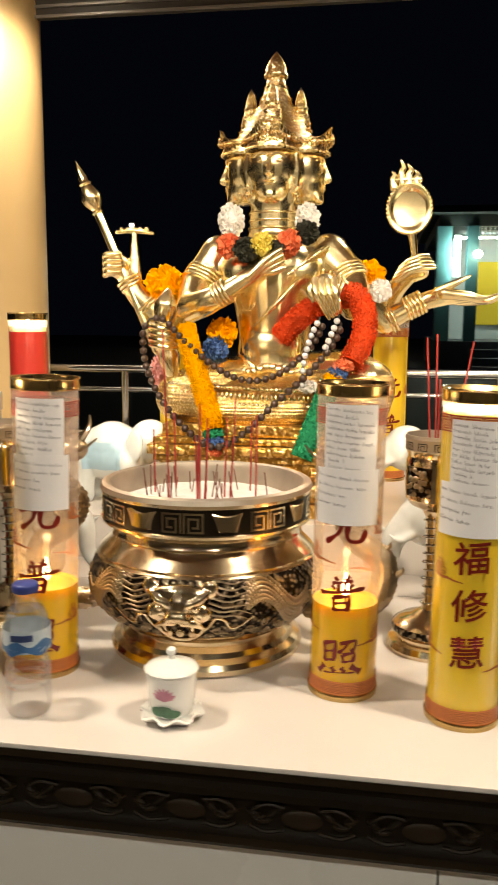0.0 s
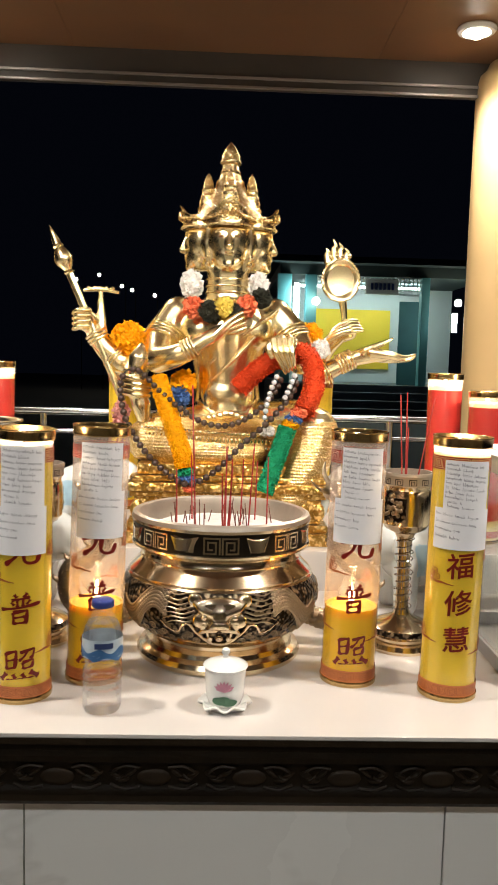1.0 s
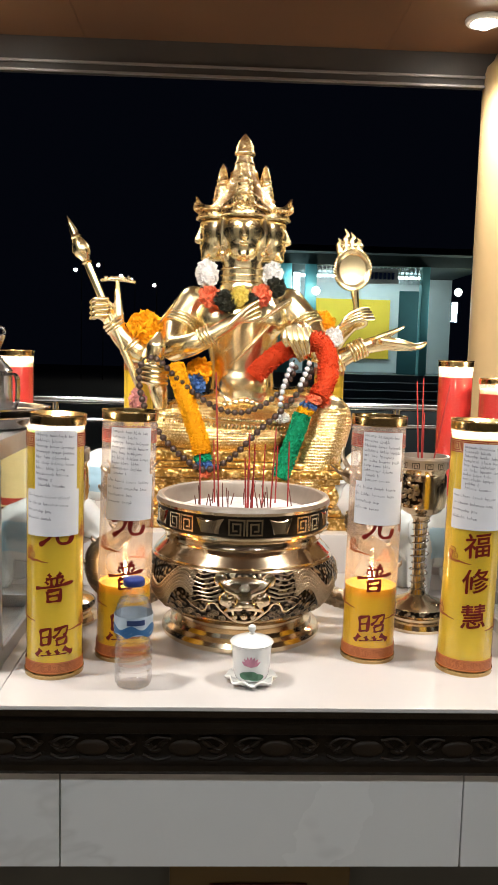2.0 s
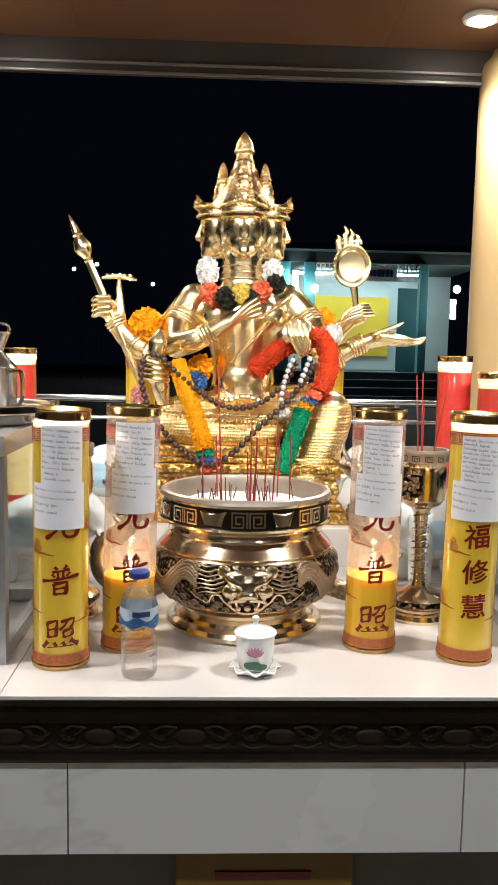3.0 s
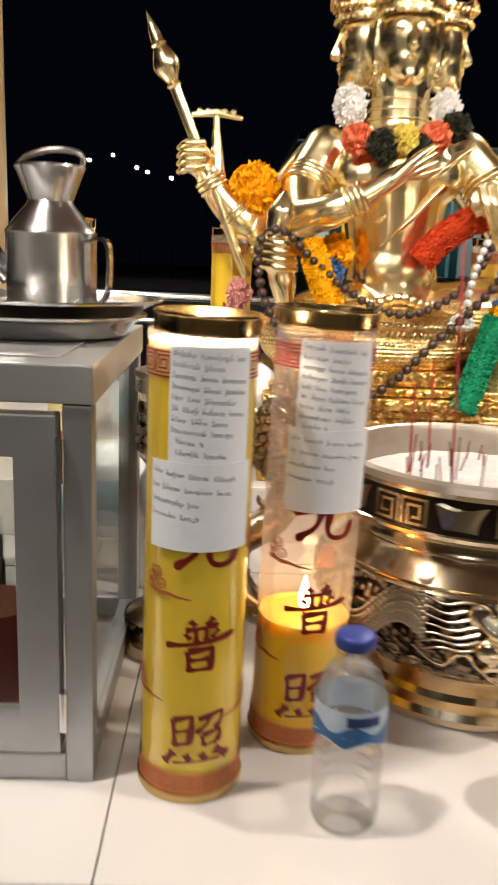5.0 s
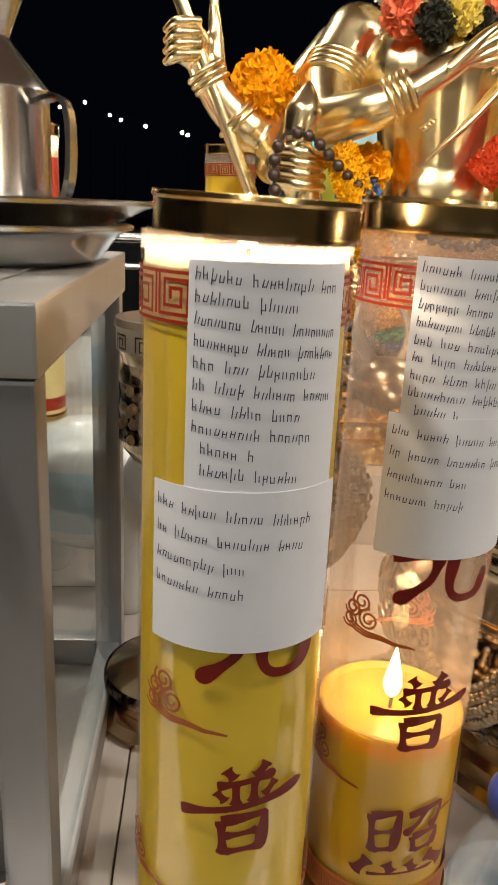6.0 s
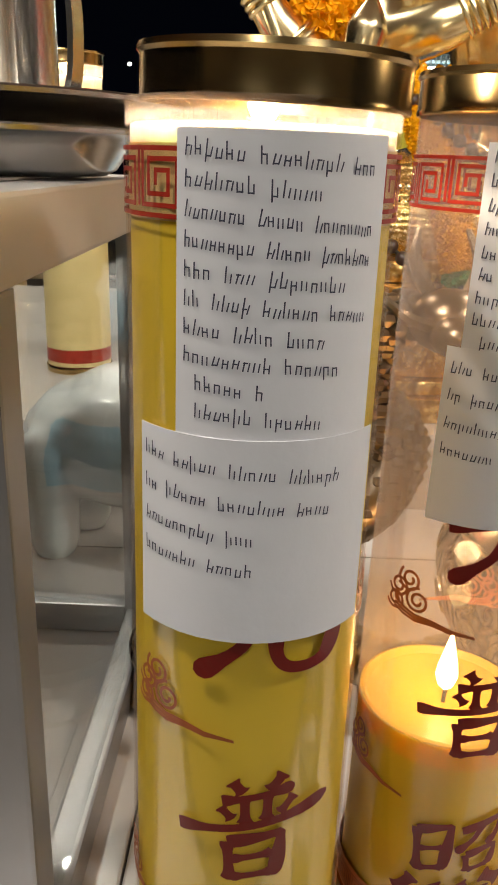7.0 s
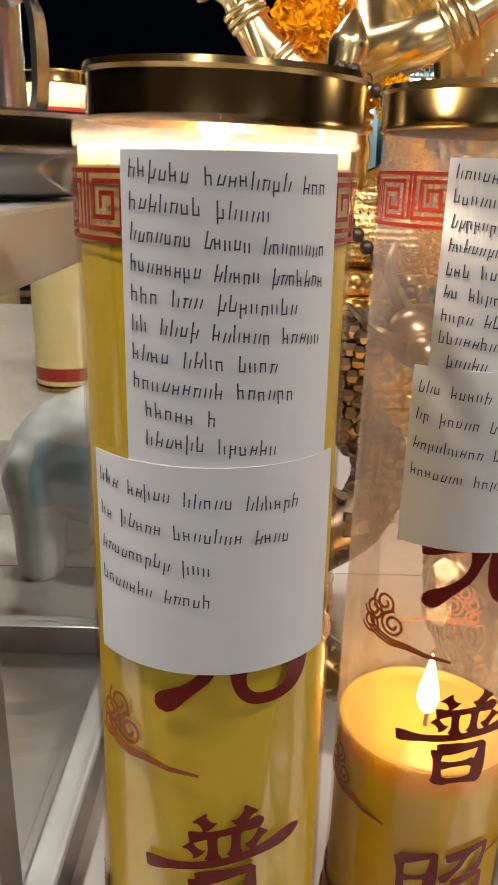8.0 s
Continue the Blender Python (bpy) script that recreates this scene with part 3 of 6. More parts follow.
# ---- far yard ----
M_TURQ = mat("turquoise_paint", (0.10, 0.34, 0.36), 0.6, 0, var=0.2, scale=2)
M_TURQD = mat("dark_teal_paint", (0.03, 0.14, 0.16), 0.6, 0, var=0.2, scale=2)
M_FARYEL = mat("yellow_wall_paint", (0.92, 0.62, 0.05), 0.7, 0, var=0.1, scale=1)
M_FARWHITE = mat("white_wall_paint", (0.62, 0.68, 0.66), 0.7, 0, var=0.1, scale=1)
M_ROOF = mat("dark_roof", (0.03, 0.05, 0.05), 0.8, 0, var=0.2, scale=2)
M_STEP = mat("grey_step", (0.10, 0.12, 0.14), 0.7, 0, var=0.2, scale=2)
M_TUBE = glow("cool_tube_lamp", (0.72, 0.96, 1.0), 35)
M_BULB = glow("yard_bulb", (1.0, 0.93, 0.78), 60)

FARY = 26.0
house = thing("pavilion_house", 0, FARY, 0, "turquoise and yellow single-storey house lit by cool lamps at night", "building")
bm = bmesh.new()
box(bm, 1.6, 8.3, 0.0, 9.0, 4.42, 4.75)
box(bm, 1.3, 8.6, -0.6, 9.3, 4.752, 4.95)
part("roof", bm, M_ROOF, house, smooth=False)
bm = bmesh.new()
box(bm, 2.2, 8.3, 4.0, 4.2, 0.95, 4.41)
part("back_wall", bm, M_FARWHITE, house, smooth=False)
bm = bmesh.new()
box(bm, 3.1, 6.0, 3.9, 3.99, 1.45, 3.62)
part("yellow_wall", bm, M_FARYEL, house, smooth=False)
bm = bmesh.new()
box(bm, 1.7, 8.3, -0.3, 9.0, 0.0, 0.95)
part("plinth", bm, M_STEP, house, smooth=False)
for i in range(3):
    bm = bmesh.new()
    box(bm, 2.6, 6.9, -0.3 - 0.4 * (i + 1), -0.302 - 0.4 * i, 0, 0.72 - 0.24 * i, 0.02)
    part("step", bm, M_STEP, house, smooth=False)
for x, w, m in ((1.75, 0.45, M_TURQ), (2.6, 0.35, M_TURQD), (6.28, 0.26, M_TURQ), (8.1, 0.3, M_FARYEL)):
    bm = bmesh.new()
    box(bm, x - w / 2, x + w / 2, -0.15, 0.2, 0.951, 4.41, 0.02)
    part("pillar", bm, m, house, smooth=False)
bm = bmesh.new()
box(bm, 5.75, 6.4, 1.2, 1.3, 0.951, 3.75, 0.02)
part("door", bm, M_TURQD, house, smooth=False)
bm = bmesh.new()
for i in range(26):
    x = 2.8 + i * 0.14
    box(bm, x, x + 0.03, 0.0, 0.03, 3.85, 4.40)
for i in range(5):
    box(bm, 2.8, 6.36, 0.031, 0.055, 3.86 + i * 0.13, 3.885 + i * 0.13)
part("lattice", bm, M_FARWHITE, house, smooth=False)
bm = bmesh.new()
box(bm, 4.35, 5.4, -0.12, -0.05, 3.86, 4.33, 0.02)
sign = part("sign_board", bm, M_FARWHITE, house, smooth=False)
bm = bmesh.new()
for i in range(6):
    box(bm, 4.5 + i * 0.135, 4.58 + i * 0.135, -0.13, -0.1205, 3.99, 4.2)
part("sign_bar", bm, M_LABELNAVY, sign, smooth=False)
for x, z0, z1 in ((2.12, 2.9, 4.1), (7.2, 2.7, 3.3)):
    bm = bmesh.new()
    tube(bm, [(x, -0.3, z0), (x, -0.3, z1)], 0.09, 8)
    part("tube_lamp", bm, M_TUBE, house)
bm = bmesh.new()
box(bm, 2.5, 6.8, 2.2, 2.35, 4.25, 4.32)
part("ceiling_lamp", bm, M_TUBE, house, smooth=False)
for x, z in ((2.72, 3.55), (7.25, 3.62)):
    bm = bmesh.new()
    ball(bm, (x, -0.45, z), 0.12, 10, 8)
    part("bulb", bm, M_BULB, house)

M_POLE = mat("black_lamp_pole", (0.004, 0.004, 0.004), 0.9, 0.0, spec=0.0)
for x, z in ((-7.3, 5.35), (-6.2, 5.6), (-5.1, 5.1), (-4.6, 4.92), (-3.5, 4.7), (-1.85, 4.5), (-1.6, 4.4), (-12.5, 6.2)):
    t = thing("street_lamp", x, 40, 0, "distant street lamp with a warm white bulb, lit", "street lamp", "yard lamps")
    bm = bmesh.new()
    tube(bm, [(0, 1.6, 0), (0, 1.6, z + 0.3), (0, 0.02, z + 0.02)], 0.02, 8)
    part("pole", bm, M_POLE, t)
    bm = bmesh.new()
    ball(bm, (0, -0.06, z), 0.075, 10, 8)
    part("bulb", bm, M_BULB, t)


# ---- prayer candles ----
R_T = 0.0437
H_T = 0.407


def key_band(bm, r, z0, z1, a0, a1):
    """Angular meander lines round a cylinder, angles in degrees."""
    u = (z1 - z0) / 13
    w = u * 0.95
    step = u * 14
    a, end = radians(a0) * r, radians(a1) * r
    ribbon(bm, r, [(a, z0), (end, z0)], w)
    ribbon(bm, r, [(a, z1), (end, z1)], w)
    flip = False
    while a + step <= end:
        f = (lambda p, q: (a + p * u, z0 + (13 - q if flip else q) * u))
        ribbon(bm, r, [f(0, 0), f(0, 11), f(10.5, 11), f(10.5, 2), f(2.2, 2), f(2.2, 8.8), f(8.2, 8.8), f(8.2, 4.2), f(4.5, 4.2), f(4.5, 6.6)], w)
        ribbon(bm, r, [f(12.5, 2.2), f(12.5, 13)], w)
        a += step
        flip = not flip
    return bm


def cloud(bm, r, a, z, s, mirror=1, w=0.0012):
    """A scroll cloud with a tail, drawn with thin lines."""
    def curl(cx, cz, rad, turns, start):
        return [(a + mirror * (cx + rad * (1 - 0.75 * i / 30) * math.cos(start + turns * 2 * math.pi * i / 30)) * s, z + (cz + rad * (1 - 0.75 * i / 30) * math.sin(start + turns * 2 * math.pi * i / 30)) * s) for i in range(31)]
    for cx, cz, rad, st in ((-0.55, 0.35, 0.30, 3.4), (-0.25, 0.62, 0.33, 2.4), (-0.62, -0.05, 0.28, 3.6), (0.02, 0.12, 0.34, 1.6)):
        ribbon(bm, r, curl(cx, cz, rad, 1.7, st), w)
    tail = [(-0.6, -0.25), (-0.35, -0.35), (0.0, -0.42), (0.4, -0.38), (0.9, -0.46), (1.45, -0.5)]
    for k in (0, 0.10, 0.2):
        ribbon(bm, r, [(a + mirror * x * s, z + (y + k * (1.45 - x) * 0.5) * s) for x, y in tail], w)
    return bm


# brush strokes of three characters in a unit box: points, then the stroke's weight
STROKES = {
    "普": [([(-.20, .47), (-.11, .36)], .10), ([(.21, .50), (.10, .36)], .10), ([(-.28, .29), (.0, .32), (.31, .36)], .075), ([(-.10, .33), (-.09, .06)], .085), ([(.09, .35), (.08, .08)], .085),
          ([(-.29, .23), (-.19, .12)], .08), ([(.31, .27), (.19, .13)], .08), ([(-.64, .00), (-.1, .04), (.66, .13)], .085), ([(-.23, -.10), (-.20, -.49)], .09), ([(-.23, -.10), (.17, -.06), (.21, -.10), (.17, -.49)], .09),
          ([(-.18, -.27), (.15, -.24)], .07), ([(-.18, -.45), (.16, -.43)], .07)],
    "照": [([(-.46, .40), (-.42, -.14)], .085), ([(-.46, .38), (-.16, .45), (-.12, .40), (-.16, -.10)], .085), ([(-.41, .15), (-.17, .19)], .06), ([(-.40, -.10), (-.16, -.06)], .07),
          ([(.00, .40), (.40, .48), (.45, .43), (.40, .25), (.30, .18)], .075), ([(.22, .44), (.14, .28), (-.04, .13)], .075), ([(.08, .08), (.11, -.14)], .075), ([(.08, .08), (.37, .13), (.42, .08), (.37, -.12)], .075), ([(.12, -.12), (.37, -.09)], .06),
          ([(-.44, -.24), (-.62, -.46)], .13), ([(-.22, -.28), (-.14, -.42)], .12), ([(.06, -.28), (.15, -.42)], .12), ([(.32, -.24), (.62, -.44)], .15), ([(-.45, -.45), (.0, -.43), (.45, -.43)], .035)],
    "光": [([(0, .52), (.0, .08)], .10), ([(-.32, .40), (-.18, .20)], .11), ([(.36, .46), (.18, .21)], .10), ([(-.58, .02), (0, .08), (.60, .15)], .08),
          ([(-.06, .04), (-.16, -.24), (-.52, -.50)], .11), ([(.12, .07), (.09, -.30), (.22, -.46), (.50, -.44), (.62, -.18)], .11)],
}


def brush(bm, r, pts, w):
    """One brush stroke on a cylinder: it swells where the brush is set down and tapers at the end."""
    sp = [(p.x, p.y) for p in spline([(x, y, 0) for x, y in pts], 7)]
    n = len(sp) - 1
    prev = None
    for i, (a, z) in enumerate(sp):
        (a0, z0), (a1, z1) = sp[max(i - 1, 0)], sp[min(i + 1, n)]
        u = i / n
        k = w / 2 * (0.55 + 0.75 * math.exp(-(u / 0.16) ** 2) * (0.35 + u * 4 if u < 0.16 else 1) + 0.45 * math.exp(-((u - 0.86) / 0.12) ** 2)) * (1 if u < 0.97 else 0.45)
        s = Vector((z0 - z1, a1 - a0)).normalized() * k
        cur = [bm.verts.new(onto(r, a + s.x, z + s.y)), bm.verts.new(onto(r, a - s.x, z - s.y))]
        if prev:
            bm.faces.new((prev[0], prev[1], cur[1], cur[0]))
        prev = cur
    return bm


def glyph(parent, ch, r, deg, z, size, material, weight=0.0006):
    if ch in STROKES:
        bm = bmesh.new()
        for k, (pts, w) in enumerate(STROKES[ch]):
            brush(bm, r + 0.00004 * k, [(x * size * 0.93 + radians(deg) * r, y * size * 0.95 + z + 0.05 * x * size) for x, y in pts], w * size * 1.5)
        part("printed_character", bm, material, parent, smooth=False)
        return
    bm = letters(ch, size, weight)
    xs = [v.co.x for v in bm.verts]
    if not xs:
        bm.free()
        return
    bmesh.ops.triangulate(bm, faces=bm.faces[:])
    x = math.floor(min(xs) / 0.004) * 0.004
    while x < max(xs):
        bmesh.ops.bisect_plane(bm, geom=bm.verts[:] + bm.edges[:] + bm.faces[:], plane_co=(x, 0, 0), plane_no=(1, 0, 0))
        x += 0.004
    for v in bm.verts:
        # brush slant: strokes rise a little to the right
        v.co = onto(r, v.co.x + radians(deg) * r, v.co.y * 0.95 + z + 0.12 * v.co.x)
    part("printed_character", bm, material, parent, smooth=False)


def flame(bm, z, h=0.03, w=0.0055):
    lathe(bm, [(0, z), (w * 0.7, z + h * 0.10), (w, z + h * 0.26), (w * 0.85, z + h * 0.45), (w * 0.45, z + h * 0.72), (w * 0.15, z + h * 0.92), (0, z + h)], 14)
    return bm


# the notes' rows of handwriting as word lengths: indent, then the strokes in each word
NAMES = [(0, 6, 8, 3), (0, 7, 5), (0, 7, 5, 8), (0, 8, 5, 7), (0, 3, 3, 8), (0, 2, 4, 6, 5), (0, 4, 4, 4), (0, 9, 6), (1, 5, 1), (1, 6, 6)]
PLACES = [(0, 3, 5, 5, 6), (0, 2, 5, 7, 4), (0, 9, 3), (0, 7, 5)]


def note(parent, r, a0, a1, z0, z1, lines, seed, name="paper_note"):
    """A taped paper with rows of handwriting, drawn as plain upright ink bars."""
    bm = patch(bmesh.new(), r, a0, a1, z0, z1, 14)
    paper = part(name, bm, M_PAPER, parent, "white paper note with rows of dark ink", smooth=True)
    rnd = random.Random(seed)
    ra0, ra1 = radians(a0) * r + 0.0030, radians(a1) * r - 0.0015
    drop = 0.0083 if len(lines) > 6 else 0.0112
    for i, (indent, *words) in enumerate(lines):
        z = z1 - (0.0070 if len(lines) > 6 else 0.0100) - i * min(drop, (z1 - z0 - 0.006) / len(lines))
        pitch = min(0.0031, (ra1 - ra0) / (sum(words) + len(words) * 1.1))
        a = ra0 + indent * 0.004
        for n in words:
            bm = bmesh.new()
            for k in range(n):
                tall = 0.0048 if k == 0 or rnd.random() < 0.22 else 0.0029
                low = -0.0013 if rnd.random() < 0.10 else 0.0
                base = z - 0.075 * (a - ra0) + rnd.uniform(-0.0003, 0.0003)
                lean = rnd.uniform(-0.0002, 0.0008)
                strip(bm, r + 0.0003, [(a, base + low), (a + lean, base + tall)], 0.00046)
                strip(bm, r + 0.0003, [(a + pitch * 0.48, base), (a + pitch * 0.48 + lean, base + 0.0027)], 0.00042)
                if rnd.random() < 0.7:
                    up = rnd.choice((0.0003, 0.0015, 0.0026))
                    strip(bm, r + 0.00035, [(a, base + up), (a + pitch * 0.5, base + up)], 0.00042)
                a += pitch
            tagged(part("ink_bar", bm, M_INK, paper, smooth=False), kind="stuff")
            a += pitch * 1.1
    return paper


def prayer_candle(x, y, z, wax_top, chars, cdeg, papers, label, seed, wax=M_YWAX, full=True, printed=True, group="yellow prayer candles", flame_h=0.03, lean=0.0, tip=0.0):
    t = thing("prayer_candle", x, y, z, label, "candle", group)
    t.matrix_basis = pose(x, y, z, 0, tip, 0)
    bm = bmesh.new()
    fog = wax_top + 0.002
    brim = H_T - (0.0165 if lean else 0.008)
    lathe(bm, [(R_T, 0.004), (R_T, fog), (R_T, brim), (R_T - 0.0006, brim), (R_T - 0.0006, fog), (R_T - 0.0006, 0.004)], 56, closed=True)
    for f in bm.faces:
        f.material_index = 1 if f.calc_center_median().z > fog else 0
    part("film_tube", bm, [M_FILM, M_FILMHAZE], t, "clear plastic film tube, fogged above the wax")
    bm = bmesh.new()
    rw = R_T - 0.0016
    lathe(bm, [(0, 0.006), (rw, 0.006), (rw, wax_top - 0.011), (rw, wax_top + 0.002), (rw - 0.0016, wax_top + 0.0025), (rw - 0.004, wax_top - 0.001), (rw * 0.5, wax_top - 0.003), (0, wax_top - 0.004)], 48)
    # the uppermost wax takes the colour that stands in for flame glow
    for f in bm.faces:
        if f.calc_center_median().z > wax_top - (0.010 if full else 0.0045):
            f.material_index = 1
    part("wax", bm, [wax, M_TOPWAX if full else M_OWAX], t)
    for nm, za, zb in (("top_ring", H_T - 0.0160, H_T), ("bottom_ring", 0.0, 0.009)):
        bm = bmesh.new()
        ro = R_T + 0.0012
        lathe(bm, [(ro - 0.0022, za), (ro, za), (ro + 0.0004, za + 0.0012), (ro, za + 0.0025), (ro, zb - 0.003), (ro + 0.0011, zb - 0.0018), (ro + 0.0006, zb), (ro - 0.0016, zb), (ro - 0.0022, zb - 0.002)], 56, closed=True)
        ring = part(nm, bm, M_CAP, t, "gold tin ring")
        if lean and nm == "top_ring":
            ring.matrix_basis = pose(0.0032, 0, -0.002) @ Matrix.Translation((0, 0, za)) @ pose(0, 0, 0, 1.0, lean) @ Matrix.Diagonal((0.945, 0.945, 1, 1)) @ Matrix.Translation((0, 0, -za))
    bm = lathe(bmesh.new(), [(0, 0.0005), (R_T - 0.002, 0.0005), (R_T - 0.002, 0.005), (0, 0.005)], 40)
    part("base_disc", bm, M_CAP, t)
    bm = tube(bmesh.new(), [(0, 0, wax_top - 0.006), (0.0005, 0, wax_top + 0.006)], 0.0011, 8)
    part("wick", bm, M_WICK, t)
    if flame_h:
        part("flame", flame(bmesh.new(), wax_top + 0.003, flame_h), M_FLAME, t, "small bright flame")
        fl = bpy.data.lights.new("flame_light", "POINT")
        fl.energy, fl.color, fl.shadow_soft_size = (1.05 if full else 0.12), ((1.0, 0.87, 0.68) if full else (1.0, 0.68, 0.36)), 0.006
        new("flame_light", fl).matrix_world = pose(x + math.sin(radians(tip)) * wax_top, y, z + wax_top + 0.006 + flame_h)
    if printed:
        bm = lathe(bmesh.new(), [(R_T + 0.0003, 0.009), (R_T + 0.0003, 0.027)], 56)
        part("lower_band", bm, M_BANDPRINT, t, "orange printed band")
        key_band(bm := bmesh.new(), R_T + 0.0006, 0.012, 0.024, -180, 178)
        tagged(part("lower_meander", bm, M_ORPRINT, t, smooth=False), kind="stuff")
        bm = key_band(bmesh.new(), R_T + 0.0005, 0.3575, 0.3760, -180, 176)
        tagged(part("upper_meander", bm, M_REDBAND, t, "red meander pattern", smooth=False), kind="stuff")
        if full:
            bm = lathe(bmesh.new(), [(R_T - 0.0011, 0.356), (R_T - 0.0011, 0.3775)], 56)
            part("upper_band", bm, M_PALEPRINT, t)
        for deg, zz, mir in ((cdeg - 47, 0.1915, 1), (cdeg + 62, 0.085, -1), (cdeg - 75, 0.10, 1), (cdeg + 75, 0.225, 1), (cdeg + 150, 0.16, 1)):
            bm = cloud(bmesh.new(), R_T + 0.0004, radians(deg) * R_T, zz, 0.0180, mir)
            part("cloud_print", bm, M_ORPRINT, t, "thin red-brown scroll cloud", smooth=False)
    for ch, zz in chars:
        glyph(t, ch, R_T + 0.0006, cdeg, zz, 0.049 if chars[0][0] != "福" else 0.044, M_REDPRINT)
    for k, (a0, a1, z0, z1, n) in enumerate(papers):
        note(t, R_T + 0.0010 + 0.0005 * k, a0, a1, z0, z1, n, seed * 7 + k)
    return t


LIGHT3 = [("光", 0.233), ("普", 0.1440), ("照", 0.060)]
prayer_candle(-0.5365, 0.959, TOP, 0.381, LIGHT3, 10,
              [(-31, 55, 0.288, 0.3815, NAMES), (-51, 60, 0.223, 0.2935, PLACES)],
              "tall full yellow candle in printed film with handwritten paper notes, burning", 1, flame_h=0.022, lean=1.5, tip=0.45)
prayer_candle(-0.4385, 1.031, TOP, 0.122, LIGHT3, 8,
              [(-33, 55, 0.243, 0.3815, NAMES), (-40, 64, 0.234, 0.307, PLACES)],
              "half-burnt yellow candle in a clear film tube with paper notes, burning", 2, wax=M_OYWAX, full=False, flame_h=0.034, tip=1.4)
prayer_candle(-0.0265, 1.036, TOP, 0.122, LIGHT3, -4,
              [(-43, 47, 0.297, 0.382, NAMES), (-58, 54, 0.232, 0.302, PLACES)],
              "half-burnt yellow candle in a clear film tube with paper notes, burning", 3, wax=M_OYWAX, full=False, flame_h=0.034, tip=0.7)
prayer_candle(0.1225, 0.984, TOP, 0.381, [("福", 0.210), ("修", 0.153), ("慧", 0.096)], -4,
              [(-48, 46, 0.295, 0.372, NAMES), (-66, 54, 0.237, 0.299, PLACES)],
              "tall full yellow candle in printed film with handwritten paper notes, burning", 4, flame_h=0.026, tip=0.9)
# two more on the upper tier
prayer_candle(0.032, 2.06, TIER, 0.372, LIGHT3, 0, [], "tall yellow candle in printed film on the altar's upper tier", 5, flame_h=0)
prayer_candle(-0.515, 2.06, TIER, 0.372, [("福", 0.237), ("修", 0.180), ("慧", 0.096)], 0, [], "tall yellow candle in printed film on the altar's upper tier", 6, flame_h=0)
# red ones
for i, (x, y, s) in enumerate(((-0.80, 1.80, 1.0), (0.325, 1.80, 1.0), (0.402, 1.70, 0.9))):
    c = prayer_candle(x, y, TIER, 0.375, [], 0, [], "tall red candle in a clear tube, burning", 10 + i, wax=M_RWAX, printed=False, group="red candles", flame_h=0.02)
    wrap = 0.175 if i == 0 else 0.062
    part("printed_wrapper", lathe(bmesh.new(), [(R_T + 0.0004, 0.010), (R_T + 0.0004, wrap)], 48), M_PALEPRINT, c, "pale yellow printed lower wrapper")
    part("printed_band", lathe(bmesh.new(), [(R_T + 0.0008, 0.016), (R_T + 0.0008, 0.034)], 48), M_REDBAND, c, "red printed band")
    c.matrix_basis = pose(x, y, TIER) @ Matrix.Diagonal((1, 1, s, 1))


# ---- golden four-faced statue ----
def blended(bm, voxel, smooth_steps):
    """Melts the overlapping forms of bm into one skin; returns a new bmesh."""
    me = bpy.data.meshes.new("forms")
    bm.to_mesh(me)
    bm.free()
    ob = bpy.data.objects.new("forms", me)
    scene.collection.objects.link(ob)
    rm = ob.modifiers.new("skin", "REMESH")
    rm.mode, rm.voxel_size = "VOXEL", voxel
    sm = ob.modifiers.new("soft", "SMOOTH")
    sm.factor, sm.iterations = 0.5, smooth_steps
    out = bpy.data.meshes.new_from_object(ob.evaluated_get(bpy.context.evaluated_depsgraph_get()))
    bpy.data.objects.remove(ob)
    b2 = bmesh.new()
    b2.from_mesh(out)
    bpy.data.meshes.remove(out)
    bpy.data.meshes.remove(me)
    return b2


SX, SY = -0.232, 1.845

bm = bmesh.new()
# torso and hips
ball(bm, (-0.222, 1.83, 1.37), (0.145, 0.11, 0.07), 24, 16)
tube(bm, spline([(-0.225, 1.835, 1.36), (-0.226, 1.825, 1.45), (-0.228, 1.825, 1.53), (-0.231, 1.83, 1.62), (-0.232, 1.835, 1.69)], 5), [(0.110, 0.104, 0.097, 0.091, 0.086, 0.083, 0.081, 0.080, 0.081, 0.083, 0.086, 0.089, 0.093, 0.097, 0.100, 0.102, 0.100, 0.095, 0.085, 0.072, 0.058)[i] for i in range(21)], 24)
ball(bm, (-0.285, 1.79, 1.615), (0.060, 0.045, 0.05), 16, 12)
ball(bm, (-0.178, 1.79, 1.615), (0.060, 0.045, 0.05), 16, 12)
ball(bm, (-0.226, 1.77, 1.46), (0.065, 0.03, 0.05), 16, 12)
ball(bm, (-0.232, 1.835, 1.652), (0.145, 0.062, 0.045), 24, 14)
limb(bm, [(-0.232, 1.835, 1.66), (-0.232, 1.835, 1.70), (-0.232, 1.83, 1.77)], [0.070, 0.056, 0.052])
